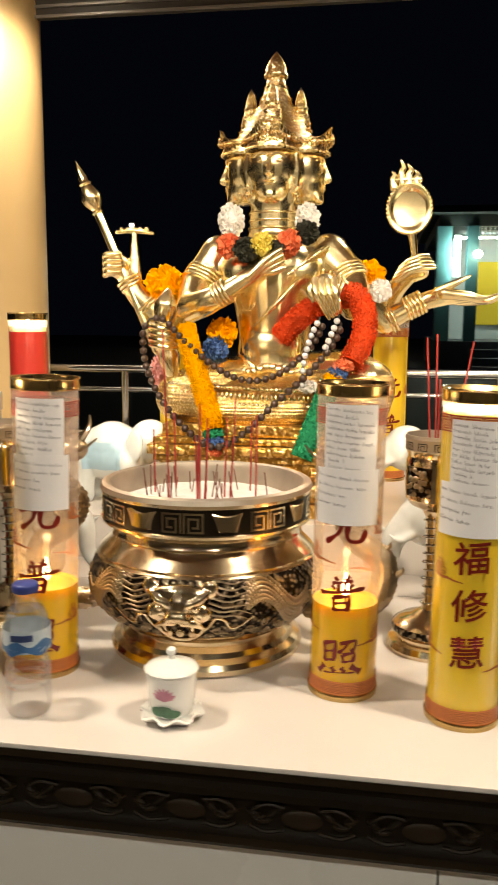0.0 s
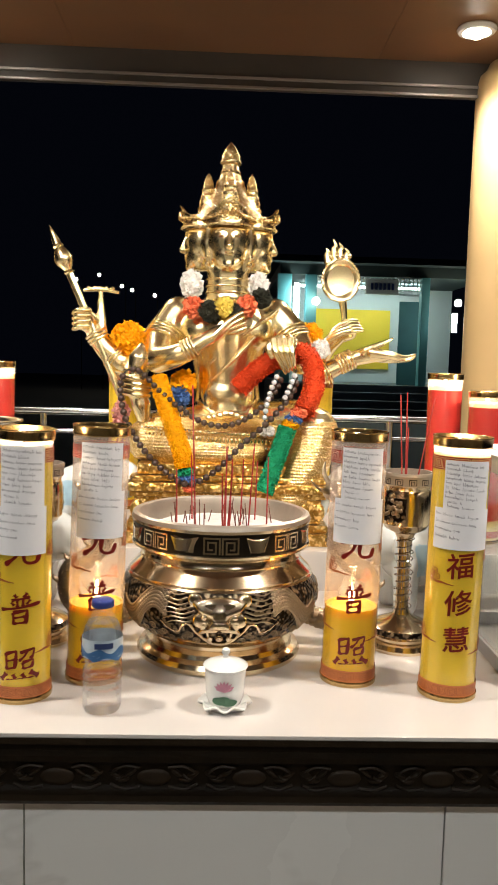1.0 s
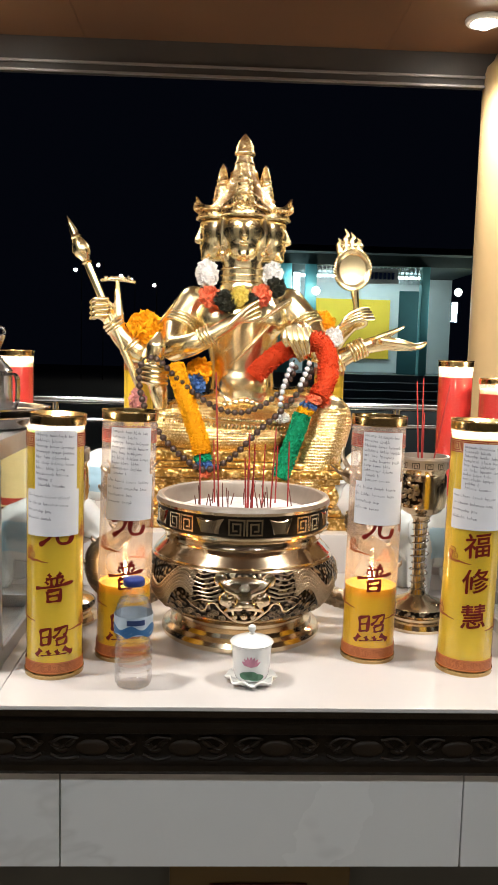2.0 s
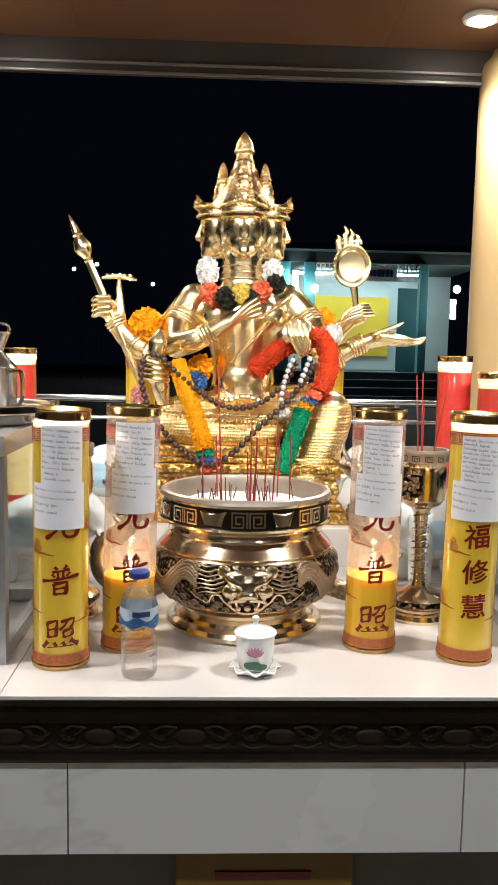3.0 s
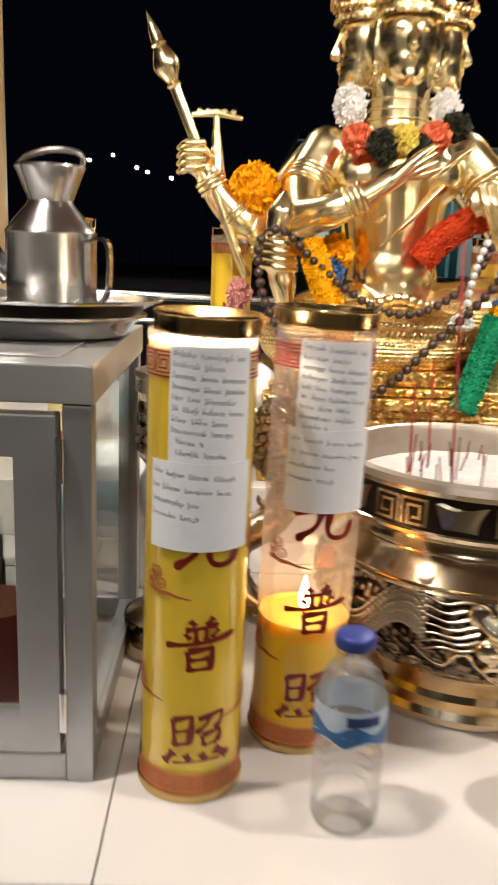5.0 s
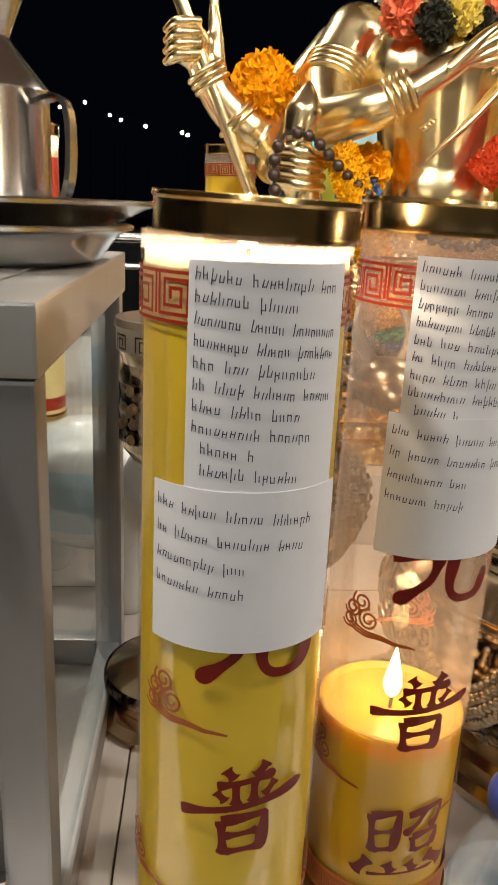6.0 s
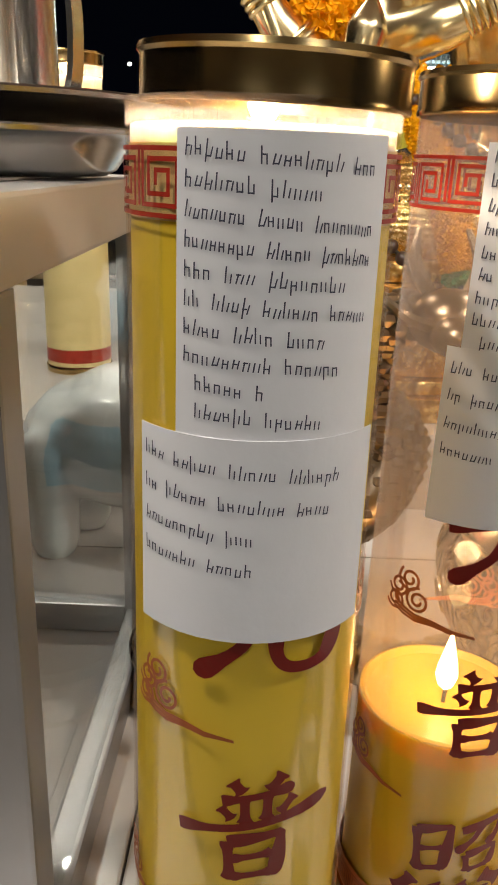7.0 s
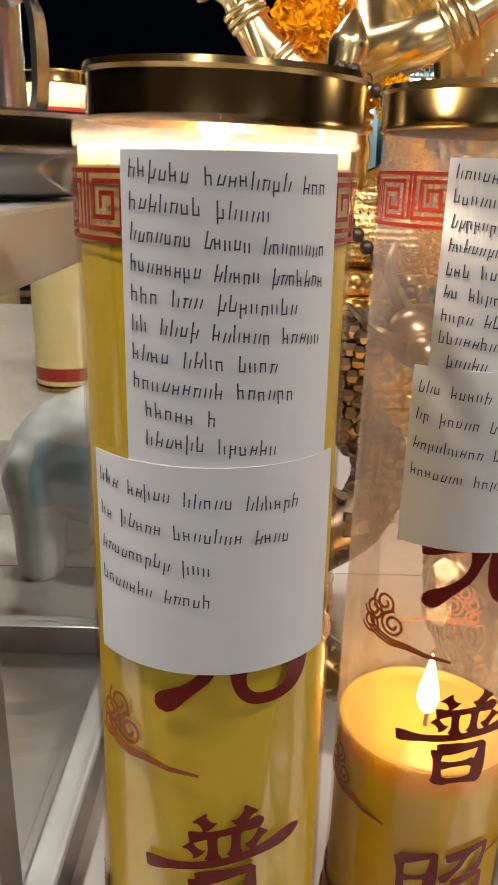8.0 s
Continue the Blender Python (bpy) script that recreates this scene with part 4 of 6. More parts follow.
# four heads back to back
for k in range(4):
    c, s = (0, 1, 0, -1)[k], (-1, 0, 1, 0)[k]
    q = 0.047 if k in (0, 2) else 0.062
    cx, cy = SX + c * q, SY + s * 0.052
    rx, ry = (0.050, 0.046) if s else (0.046, 0.050)
    ball(bm, (cx, cy, 1.838), (rx, ry, 0.060), 20, 14)
    ball(bm, (cx + c * 0.008, cy + s * 0.008, 1.799), (0.037, 0.037, 0.036), 16, 12)
    # nose, brow, lips, chin
    fx, fy = SX + c * (q + 0.044), SY + s * 0.095
    tx, ty = -s, c
    limb(bm, [(fx - c * 0.004, fy - s * 0.004, 1.852), (fx + c * 0.005, fy + s * 0.005, 1.832), (fx + c * 0.011, fy + s * 0.011, 1.817)], [0.005, 0.006, 0.009], 10)
    ball(bm, (fx - c * 0.002, fy - s * 0.002, 1.799), (0.013 if s else 0.007, 0.007 if s else 0.013, 0.004), 12, 8)
    ball(bm, (fx - c * 0.003, fy - s * 0.003, 1.791), (0.011 if s else 0.007, 0.007 if s else 0.011, 0.004), 12, 8)
    ball(bm, (fx - c * 0.010, fy - s * 0.010, 1.775), (0.014, 0.014, 0.012), 12, 8)
    for e in (-1, 1):
        ball(bm, (fx - c * 0.010 + tx * e * 0.019, fy - s * 0.010 + ty * e * 0.019, 1.842), (0.011 if s else 0.006, 0.006 if s else 0.011, 0.006), 12, 8)
        limb(bm, [(fx - c * 0.006 + tx * e * 0.008, fy - s * 0.006 + ty * e * 0.008, 1.858), (fx - c * 0.008 + tx * e * 0.020, fy - s * 0.008 + ty * e * 0.020, 1.863), (fx - c * 0.016 + tx * e * 0.033, fy - s * 0.016 + ty * e * 0.033, 1.855)], [0.003, 0.004, 0.003], 8)
        # cheek ear ornament at the corner between two faces
        limb(bm, [(SX + (c + tx * e) * 0.048, SY + (s + ty * e) * 0.048, 1.875), (SX + (c + tx * e) * 0.053, SY + (s + ty * e) * 0.053, 1.82), (SX + (c + tx * e) * 0.044, SY + (s + ty * e) * 0.044, 1.765)], [0.010, 0.011, 0.006], 10)
# arms on one side: to the chest, holding the bead loop, raised with the spear
limb(bm, [(-0.352, 1.83, 1.655), (-0.390, 1.80, 1.595), (-0.397, 1.735, 1.540)], [0.047, 0.040, 0.033])
limb(bm, [(-0.397, 1.735, 1.540), (-0.350, 1.695, 1.552), (-0.302, 1.685, 1.577)], [0.033, 0.028, 0.020])
limb(bm, [(-0.302, 1.685, 1.577), (-0.262, 1.69, 1.603), (-0.222, 1.705, 1.628)], [0.019, 0.018, 0.012])
for k in range(4):
    limb(bm, [(-0.255 + k * 0.006, 1.683 + k * 0.006, 1.600 + k * 0.004), (-0.222 + k * 0.004, 1.688 + k * 0.005, 1.634 - k * 0.007), (-0.196 + k * 0.003, 1.698, 1.652 - k * 0.010)], [0.008, 0.007, 0.005], 8)
limb(bm, [(-0.372, 1.86, 1.64), (-0.440, 1.85, 1.56), (-0.462, 1.79, 1.487)], [0.042, 0.034, 0.028])
limb(bm, [(-0.462, 1.79, 1.487), (-0.456, 1.73, 1.480), (-0.444, 1.695, 1.482)], [0.028, 0.024, 0.021])
ball(bm, (-0.440, 1.682, 1.480), (0.030, 0.026, 0.030), 16, 12)
for k in range(4):
    limb(bm, [(-0.466, 1.672, 1.497 - k * 0.0115), (-0.440, 1.652, 1.494 - k * 0.0115), (-0.414, 1.668, 1.491 - k * 0.0115)], [0.0065, 0.0075, 0.006], 8)
limb(bm, [(-0.443, 1.672, 1.520), (-0.437, 1.674, 1.545), (-0.432, 1.678, 1.572)], [0.020, 0.024, 0.008])
limb(bm, [(-0.440, 1.672, 1.460), (-0.430, 1.675, 1.435), (-0.426, 1.68, 1.405)], [0.019, 0.024, 0.016])
limb(bm, [(-0.372, 1.885, 1.62), (-0.440, 1.905, 1.56), (-0.4968, 1.8142, 1.5318)], [0.040, 0.034, 0.029])
limb(bm, [(-0.4968, 1.8142, 1.5318), (-0.5352, 1.8094, 1.5655), (-0.5669, 1.8046, 1.6116)], [0.030, 0.026, 0.019])
ball(bm, (-0.5804, 1.7998, 1.6327), (0.028, 0.024, 0.028), 16, 12)
for k in range(4):
    limb(bm, [(-0.5688, 1.7835, 1.6549 - k * 0.0125), (-0.5948, 1.7758, 1.6520 - k * 0.0125), (-0.6092, 1.7998, 1.6472 - k * 0.0125)], [0.0062, 0.0075, 0.006], 8)
limb(bm, [(-0.5448, 1.8142, 1.5972), (-0.5458, 1.8190, 1.6404), (-0.5496, 1.8238, 1.6837)], [0.017, 0.012, 0.008])
# arms on the other side: lowered fingers, mirror, open palm
limb(bm, [(-0.112, 1.83, 1.655), (-0.062, 1.805, 1.60), (-0.050, 1.755, 1.547)], [0.048, 0.041, 0.034])
limb(bm, [(-0.050, 1.755, 1.547), (-0.075, 1.705, 1.572), (-0.105, 1.68, 1.590)], [0.033, 0.027, 0.019])
ball(bm, (-0.108, 1.668, 1.590), (0.020, 0.016, 0.018), 14, 10)
for k in range(4):
    limb(bm, [(-0.128 + k * 0.013, 1.658, 1.588), (-0.118 + k * 0.013, 1.650, 1.562), (-0.100 + k * 0.009, 1.658, 1.530 + k * 0.003)], [0.0075, 0.007, 0.0045], 8)
limb(bm, [(-0.130, 1.664, 1.590), (-0.138, 1.655, 1.572), (-0.128, 1.652, 1.552)], [0.008, 0.007, 0.005], 8)
limb(bm, [(-0.095, 1.86, 1.63), (-0.035, 1.87, 1.56), (0.015, 1.885, 1.512)], [0.042, 0.035, 0.028])
limb(bm, [(0.015, 1.885, 1.512), (0.055, 1.88, 1.535), (0.095, 1.875, 1.556)], [0.028, 0.024, 0.019])
limb(bm, [(0.095, 1.875, 1.556), (0.135, 1.865, 1.567), (0.175, 1.86, 1.566)], [0.020, 0.022, 0.014])
for k in range(4):
    limb(bm, [(0.150, 1.850 + k * 0.012, 1.572 - k * 0.003), (0.195, 1.842 + k * 0.012, 1.566 - k * 0.003), (0.225 + k * 0.006, 1.845 + k * 0.012, 1.560), (0.245 + k * 0.003, 1.85 + k * 0.010, 1.568)], [0.010, 0.0085, 0.007, 0.004], 8)
limb(bm, [(0.125, 1.85, 1.578), (0.160, 1.84, 1.594), (0.195, 1.84, 1.612)], [0.011, 0.009, 0.004], 8)
limb(bm, [(-0.095, 1.89, 1.63), (-0.03, 1.93, 1.575), (0.020, 1.94, 1.555)], [0.040, 0.032, 0.027])
limb(bm, [(0.020, 1.94, 1.555), (0.040, 1.925, 1.590), (0.062, 1.91, 1.612)], [0.026, 0.024, 0.020])
ball(bm, (0.075, 1.905, 1.622), (0.038, 0.024, 0.020), 14, 10)
for k in range(4):
    limb(bm, [(0.040 + k * 0.004, 1.885, 1.610 + k * 0.006), (0.075, 1.872, 1.628 + k * 0.006), (0.115 - k * 0.004, 1.885, 1.630 + k * 0.006)], [0.008, 0.0075, 0.005], 8)
# folded legs, hanging leg and seat
ball(bm, (-0.215, 1.79, 1.345), (0.215, 0.14, 0.060), 28, 16)
limb(bm, [(-0.26, 1.82, 1.365), (-0.36, 1.74, 1.362), (-0.418, 1.705, 1.350)], [0.075, 0.066, 0.050])
limb(bm, [(-0.418, 1.705, 1.345), (-0.33, 1.665, 1.335), (-0.22, 1.66, 1.328), (-0.16, 1.665, 1.33)], [0.048, 0.044, 0.036, 0.030])
limb(bm, [(-0.17, 1.82, 1.365), (-0.07, 1.745, 1.385), (-0.018, 1.695, 1.378)], [0.075, 0.070, 0.060])
limb(bm, [(-0.016, 1.690, 1.372), (-0.035, 1.66, 1.315), (-0.068, 1.645, 1.245), (-0.085, 1.64, 1.20)], [0.058, 0.056, 0.048, 0.044])
ball(bm, (-0.105, 1.605, 1.185), (0.038, 0.06, 0.022), 16, 10)
statue = blended(bm, 0.0045, 4)

# crisp ornaments and attributes, in the same mesh
gd = statue
n_skin = len(gd.faces)


def spire(x, y, z, r, h):
    lathe(gd, [(r * 1.25, z), (r * 1.35, z + h * 0.05), (r * 1.1, z + h * 0.10), (r * 1.15, z + h * 0.22), (r * 0.95, z + h * 0.34), (r * 1.0, z + h * 0.38), (r * 0.8, z + h * 0.42), (r * 0.78, z + h * 0.52), (r * 0.86, z + h * 0.55), (r * 0.66, z + h * 0.60), (r * 0.62, z + h * 0.72), (r * 0.36, z + h * 0.88), (0, z + h)], 20, x, y)


lathe(gd, [(0.070, 1.872), (0.086, 1.880), (0.088, 1.890), (0.084, 1.897), (0.085, 1.904), (0.078, 1.913), (0.072, 1.918), (0.070, 1.928), (0.060, 1.940), (0.056, 1.944), (0.048, 1.956), (0.048, 1.962), (0.039, 1.972), (0.036, 1.984), (0.036, 1.988), (0.029, 1.994), (0.026, 2.006), (0.027, 2.010), (0.022, 2.016), (0.021, 2.028), (0.026, 2.032), (0.027, 2.037), (0.023, 2.042), (0.024, 2.050), (0.015, 2.068), (0.006, 2.080), (0, 2.086)], 32, SX, SY)
for k in range(4):
    c, s = (0, 1, 0, -1)[k], (-1, 0, 1, 0)[k]
    spire(SX + c * 0.054, SY + s * 0.054, 1.915, 0.0205, 0.095)
    # diadem with a flaring front peak and studs over each face
    hx, hy = SX + c * (0.047 if k in (0, 2) else 0.062), SY + s * 0.052
    rows = []
    for i in range(-9, 10):
        a = i * 0.19
        d = Vector((c * math.cos(a) - s * math.sin(a), s * math.cos(a) + c * math.sin(a), 0))
        pk = math.exp(-(i / 3.0) ** 2) 
        out = 1.0 if k in (0, 2) else 0.5
        o = Vector((hx, hy, 0))
        rows.append([gd.verts.new(o + d * rr + Vector((0, 0, zz))) for rr, zz in ((0.047, 1.866), (0.0545, 1.866), (0.0560, 1.876), (0.0545, 1.882), (0.0570 + 0.006 * pk * out, 1.890 + 0.012 * pk), (0.0560 + 0.013 * pk * out, 1.897 + 0.030 * pk), (0.0510 + 0.009 * pk * out, 1.897 + 0.028 * pk), (0.046, 1.885))])
        ball(gd, o + d * 0.0560 + Vector((0, 0, 1.871)), 0.0036, 6, 5)
        ball(gd, o + d * (0.0580 + 0.005 * pk) + Vector((0, 0, 1.888 + 0.008 * pk)), (0.0042, 0.0042, 0.005), 6, 5)
    for ra, rb in zip(rows, rows[1:]):
        for j in range(8):
            gd.faces.new((ra[j], rb[j], rb[(j + 1) % 8], ra[(j + 1) % 8]))
    ball(gd, (hx + c * 0.060, hy + s * 0.060, 1.902), (0.007, 0.007, 0.011), 10, 8)
    # plain features of the face
    fx, fy = hx + c * 0.047, hy + s * 0.047
    tx, ty = -s, c
    limb(gd, [(fx - c * 0.003, fy - s * 0.003, 1.853), (fx + c * 0.004, fy + s * 0.004, 1.834), (fx + c * 0.009, fy + s * 0.009, 1.818)], [0.0035, 0.0045, 0.0070], 8)
    for e in (-1, 1):
        limb(gd, [(fx - c * 0.001 + tx * e * 0.006, fy - s * 0.001 + ty * e * 0.006, 1.854), (fx - c * 0.004 + tx * e * 0.018, fy - s * 0.004 + ty * e * 0.018, 1.859), (fx - c * 0.015 + tx * e * 0.034, fy - s * 0.015 + ty * e * 0.034, 1.852)], [0.0022, 0.0026, 0.0016], 6)
        ball(gd, (fx - c * 0.0075 + tx * e * 0.0185, fy - s * 0.0075 + ty * e * 0.0185, 1.8435), (0.0095 if s else 0.006, 0.006 if s else 0.0095, 0.0048), 10, 8)
        ball(gd, (fx + c * 0.003 + tx * e * 0.006, fy + s * 0.003 + ty * e * 0.006, 1.8165), 0.0042, 8, 6)
    for zz, w in ((1.8025, 0.0125), (1.7965, 0.0105)):
        ball(gd, (fx - c * 0.002, fy - s * 0.002, zz), (w if s else 0.005, 0.005 if s else w, 0.0032), 10, 6)
    for i in range(6):
        ball(gd, (SX + (c - s) * 0.052, SY + (s + c) * 0.052, 1.87 - i * 0.018), (0.008, 0.008, 0.007), 8, 6)
for zz, rr in ((1.712, 0.0555), (1.728, 0.0545), (1.744, 0.0540)):
    tube(gd, [(SX + rr * math.cos(2 * math.pi * i / 28), 1.835 + rr * math.sin(2 * math.pi * i / 28), zz) for i in range(28)], 0.0032, 8, loop=True)
# crisp fingers
for k in range(4):
    limb(gd, [(-0.467, 1.668, 1.499 - k * 0.0125), (-0.440, 1.648, 1.496 - k * 0.0125), (-0.412, 1.664, 1.493 - k * 0.0125)], [0.0062, 0.0070, 0.0055], 8)
    limb(gd, [(-0.5698, 1.7796, 1.6577 - k * 0.0130), (-0.5958, 1.7720, 1.6549 - k * 0.0130), (-0.6111, 1.7989, 1.6500 - k * 0.0130)], [0.0060, 0.0070, 0.0055], 8)
    limb(gd, [(-0.124 + k * 0.0125, 1.652, 1.592), (-0.120 + k * 0.013, 1.638, 1.566), (-0.106 + k * 0.010, 1.644, 1.540), (-0.094 + k * 0.007, 1.652, 1.518 + k * 0.004)], [0.0085, 0.0078, 0.0066, 0.004], 8)
    limb(gd, [(0.140, 1.842 + k * 0.013, 1.574 - k * 0.003), (0.190, 1.834 + k * 0.013, 1.568 - k * 0.003), (0.224 + k * 0.006, 1.836 + k * 0.013, 1.561), (0.252 + k * 0.003, 1.842 + k * 0.010, 1.571)], [0.0125, 0.0110, 0.0088, 0.004], 8)
    limb(gd, [(-0.262 + k * 0.006, 1.676 + k * 0.005, 1.600 + k * 0.004), (-0.226 + k * 0.004, 1.678 + k * 0.005, 1.636 - k * 0.008), (-0.198 + k * 0.003, 1.688, 1.656 - k * 0.012)], [0.0085, 0.0075, 0.005], 8)
    limb(gd, [(0.036 + k * 0.004, 1.878, 1.606 + k * 0.008), (0.076, 1.862, 1.627 + k * 0.008), (0.120 - k * 0.005, 1.876, 1.632 + k * 0.008)], [0.0085, 0.0080, 0.005], 8)
# necklaces and sash
for k in range(3):
    for i in range(26):
        a = math.pi * (i / 25)
        r = 0.066 + k * 0.016
        ball(gd, (SX - r * math.cos(a), 1.80 - 0.038 * math.sin(a) - k * 0.003, 1.672 - k * 0.006 - (0.022 + k * 0.014) * math.sin(a)), 0.0055, 8, 6)
for k in range(4):
    for i in range(30):
        u = i / 29
        p = Vector((-0.110 - 0.009 * k, 1.776, 1.668 - 0.004 * k)).lerp(Vector((-0.245 - 0.008 * k, 1.748, 1.568 - 0.010 * k)), u)
        p.y -= 0.018 * math.sin(u * 3.14)
        ball(gd, p, (0.0058, 0.0045, 0.0045), 6, 5)
limb(gd, [(-0.165, 1.742, 1.60), (-0.215, 1.735, 1.545), (-0.262, 1.742, 1.500)], [0.004, 0.005, 0.002], 8)
# studded hems over the folded legs
for row, (dz, dy) in enumerate(((0.0, 0.0), (-0.016, -0.006), (-0.032, -0.008))):
    for i in range(34):
        u = i / 33
        p = Vector((-0.425 + 0.30 * u, 1.668 - 0.038 * math.sin(u * 3.0) + dy * 0.5, 1.382 + dz - 0.012 * u))
        ball(gd, p, (0.0058, 0.0050, 0.0052) if row != 1 else (0.0042, 0.0045, 0.0075), 7, 5)
# belt of flowers
for k in range(2):
    for i in range(22):
        a = -1.35 + 2.7 * i / 21
        ball(gd, (-0.224 + 0.105 * math.sin(a), 1.835 - 0.112 * math.cos(a), 1.408 - k * 0.024 + 0.006 * math.cos(a * 7)), (0.012, 0.009, 0.011), 8, 6)


def bangle(center, axis, r, t=0.0045, n=2):
    q = Vector(axis).normalized().to_track_quat("Z", "X")
    for k in range(n):
        o = Vector(center) + Vector(axis).normalized() * (k - (n - 1) / 2) * t * 2.1
        tube(gd, [o + q @ Vector((r * math.cos(2 * math.pi * i / 24), r * math.sin(2 * math.pi * i / 24), 0)) for i in range(24)], t, 8, loop=True)


for cen, ax, r, n in (((-0.385, 1.805, 1.60), (-0.03, -0.04, -0.06), 0.043, 4), ((-0.318, 1.686, 1.569), (0.05, -0.01, 0.025), 0.024, 4), ((-0.068, 1.808, 1.605), (0.04, -0.03, -0.06), 0.043, 4),
                      ((-0.092, 1.69, 1.583), (-0.04, -0.03, 0.02), 0.024, 3), ((-0.5544, 1.8066, 1.5943), (-0.035, 0, 0.05), 0.024, 3), ((-0.5112, 1.8123, 1.5443), (-0.04, 0, 0.035), 0.031, 2), ((0.080, 1.877, 1.549), (0.04, 0, 0.02), 0.024, 5),
                      ((0.030, 1.884, 1.52), (0.04, 0, 0.02), 0.030, 2), ((-0.45, 1.71, 1.481), (0.01, -0.04, 0), 0.025, 3)):
    bangle(cen, ax, r, 0.0042, n)
# spear
sp0, sp1 = Vector((-0.4900, 1.7950, 1.4434)), Vector((-0.6207, 1.7873, 1.7471))
limb(gd, [sp0, sp0.lerp(sp1, 0.5), sp1], [0.0095, 0.0095, 0.0095], 10)
ax = (sp1 - sp0).normalized()
q = ax.to_track_quat("Z", "Y")
tip = bmesh.new()
lathe(tip, [(0.009, -0.004), (0.013, 0.0), (0.009, 0.006), (0.020, 0.022), (0.023, 0.034), (0.016, 0.052), (0.011, 0.060), (0.014, 0.064), (0.010, 0.068), (0.010, 0.078), (0.006, 0.095), (0.0, 0.116)], 12)
for v in tip.verts:
    v.co = sp1 + q @ (Vector((v.co.x * 1.02, v.co.y * 1.02, v.co.z * 1.06)))
me = bpy.data.meshes.new("tip")
tip.to_mesh(me)
tip.free()
gd.from_mesh(me)
bpy.data.meshes.remove(me)
# small staff with a cross bar
limb(gd, [(-0.5467, 1.8238, 1.6549), (-0.5487, 1.8258, 1.6837), (-0.5496, 1.8258, 1.7048)], [0.010, 0.007, 0.006], 8)
limb(gd, [(-0.5900, 1.8258, 1.7087), (-0.5496, 1.8258, 1.7125), (-0.5064, 1.8258, 1.7058)], [0.004, 0.007, 0.004], 8)
for i in range(5):
    ball(gd, (-0.5785 + i * 0.0145, 1.8258, 1.7145), (0.006, 0.006, 0.0055), 8, 6)
# mirror disc with flames
DX, DY, DZ = 0.062, 1.90, 1.760
disc = bmesh.new()
lathe(disc, [(0, -0.004), (0.034, -0.004), (0.036, -0.0045), (0.040, -0.010), (0.047, -0.011), (0.050, -0.004), (0.050, 0.006), (0.045, 0.011), (0, 0.009)], 36)
rot = Euler((radians(90), 0, 0)).to_matrix()
for v in disc.verts:
    v.co = Vector((DX, DY, DZ)) + rot @ Vector((v.co.x, v.co.y * 1.12, -v.co.z))
me = bpy.data.meshes.new("disc")
disc.to_mesh(me)
disc.free()
gd.from_mesh(me)
bpy.data.meshes.remove(me)
for i in range(40):
    a = 2 * math.pi * i / 40
    ball(gd, (DX + 0.048 * math.cos(a), DY - 0.008, DZ + 0.0535 * math.sin(a)), 0.0042, 6, 5)
for dx, h in ((-0.030, 0.034), (-0.012, 0.058), (0.004, 0.050), (0.020, 0.036)):
    limb(gd, [(DX + dx - 0.004, DY, DZ + 0.045), (DX + dx - 0.008, DY, DZ + 0.045 + h * 0.55), (DX + dx - 0.003, DY, DZ + 0.045 + h * 0.75), (DX + dx - 0.010, DY, DZ + 0.046 + h)], [0.010, 0.008, 0.006, 0.002], 8)
    ball(gd, (DX + dx, DY - 0.005, DZ + 0.062), (0.007, 0.006, 0.007), 8, 6)
limb(gd, [(DX + 0.008, DY, DZ - 0.055), (DX + 0.014, DY, DZ - 0.095), (DX + 0.018, DY, DZ - 0.150)], [0.011, 0.008, 0.009], 10)
n_orn = len(gd.faces)
# stepped carved plinth
PX0, PX1, PY0, PY1 = -0.452, 0.010, 1.60, 2.03
for d, z0, z1 in ((0.012, TIER + 0.001, 1.150), (0.000, 1.151, 1.168), (-0.014, 1.169, 1.226), (-0.004, 1.227, 1.240), (0.006, 1.241, 1.262), (-0.004, 1.263, 1.276), (-0.020, 1.277, 1.302)):
    box(gd, PX0 - d, PX1 + d, PY0 - d, PY1 + d, z0, z1, 0.005)
for i in range(13):
    x = PX0 + 0.02 + i * 0.0352
    ball(gd, (x, PY0 + 0.012, 1.197), (0.014, 0.008, 0.022), 10, 8)
    ball(gd, (x, PY0 - 0.007, 1.2515), (0.013, 0.005, 0.008), 8, 6)
gd.faces.ensure_lookup_table()
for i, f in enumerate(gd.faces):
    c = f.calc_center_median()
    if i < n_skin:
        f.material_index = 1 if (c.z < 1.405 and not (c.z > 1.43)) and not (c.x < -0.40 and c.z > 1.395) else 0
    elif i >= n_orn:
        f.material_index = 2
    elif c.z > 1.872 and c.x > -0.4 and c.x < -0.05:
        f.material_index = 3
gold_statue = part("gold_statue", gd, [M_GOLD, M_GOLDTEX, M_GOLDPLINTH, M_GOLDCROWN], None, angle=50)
tagged(gold_statue, "polished gold four-faced seated statue with six arms on a carved plinth", "statue")


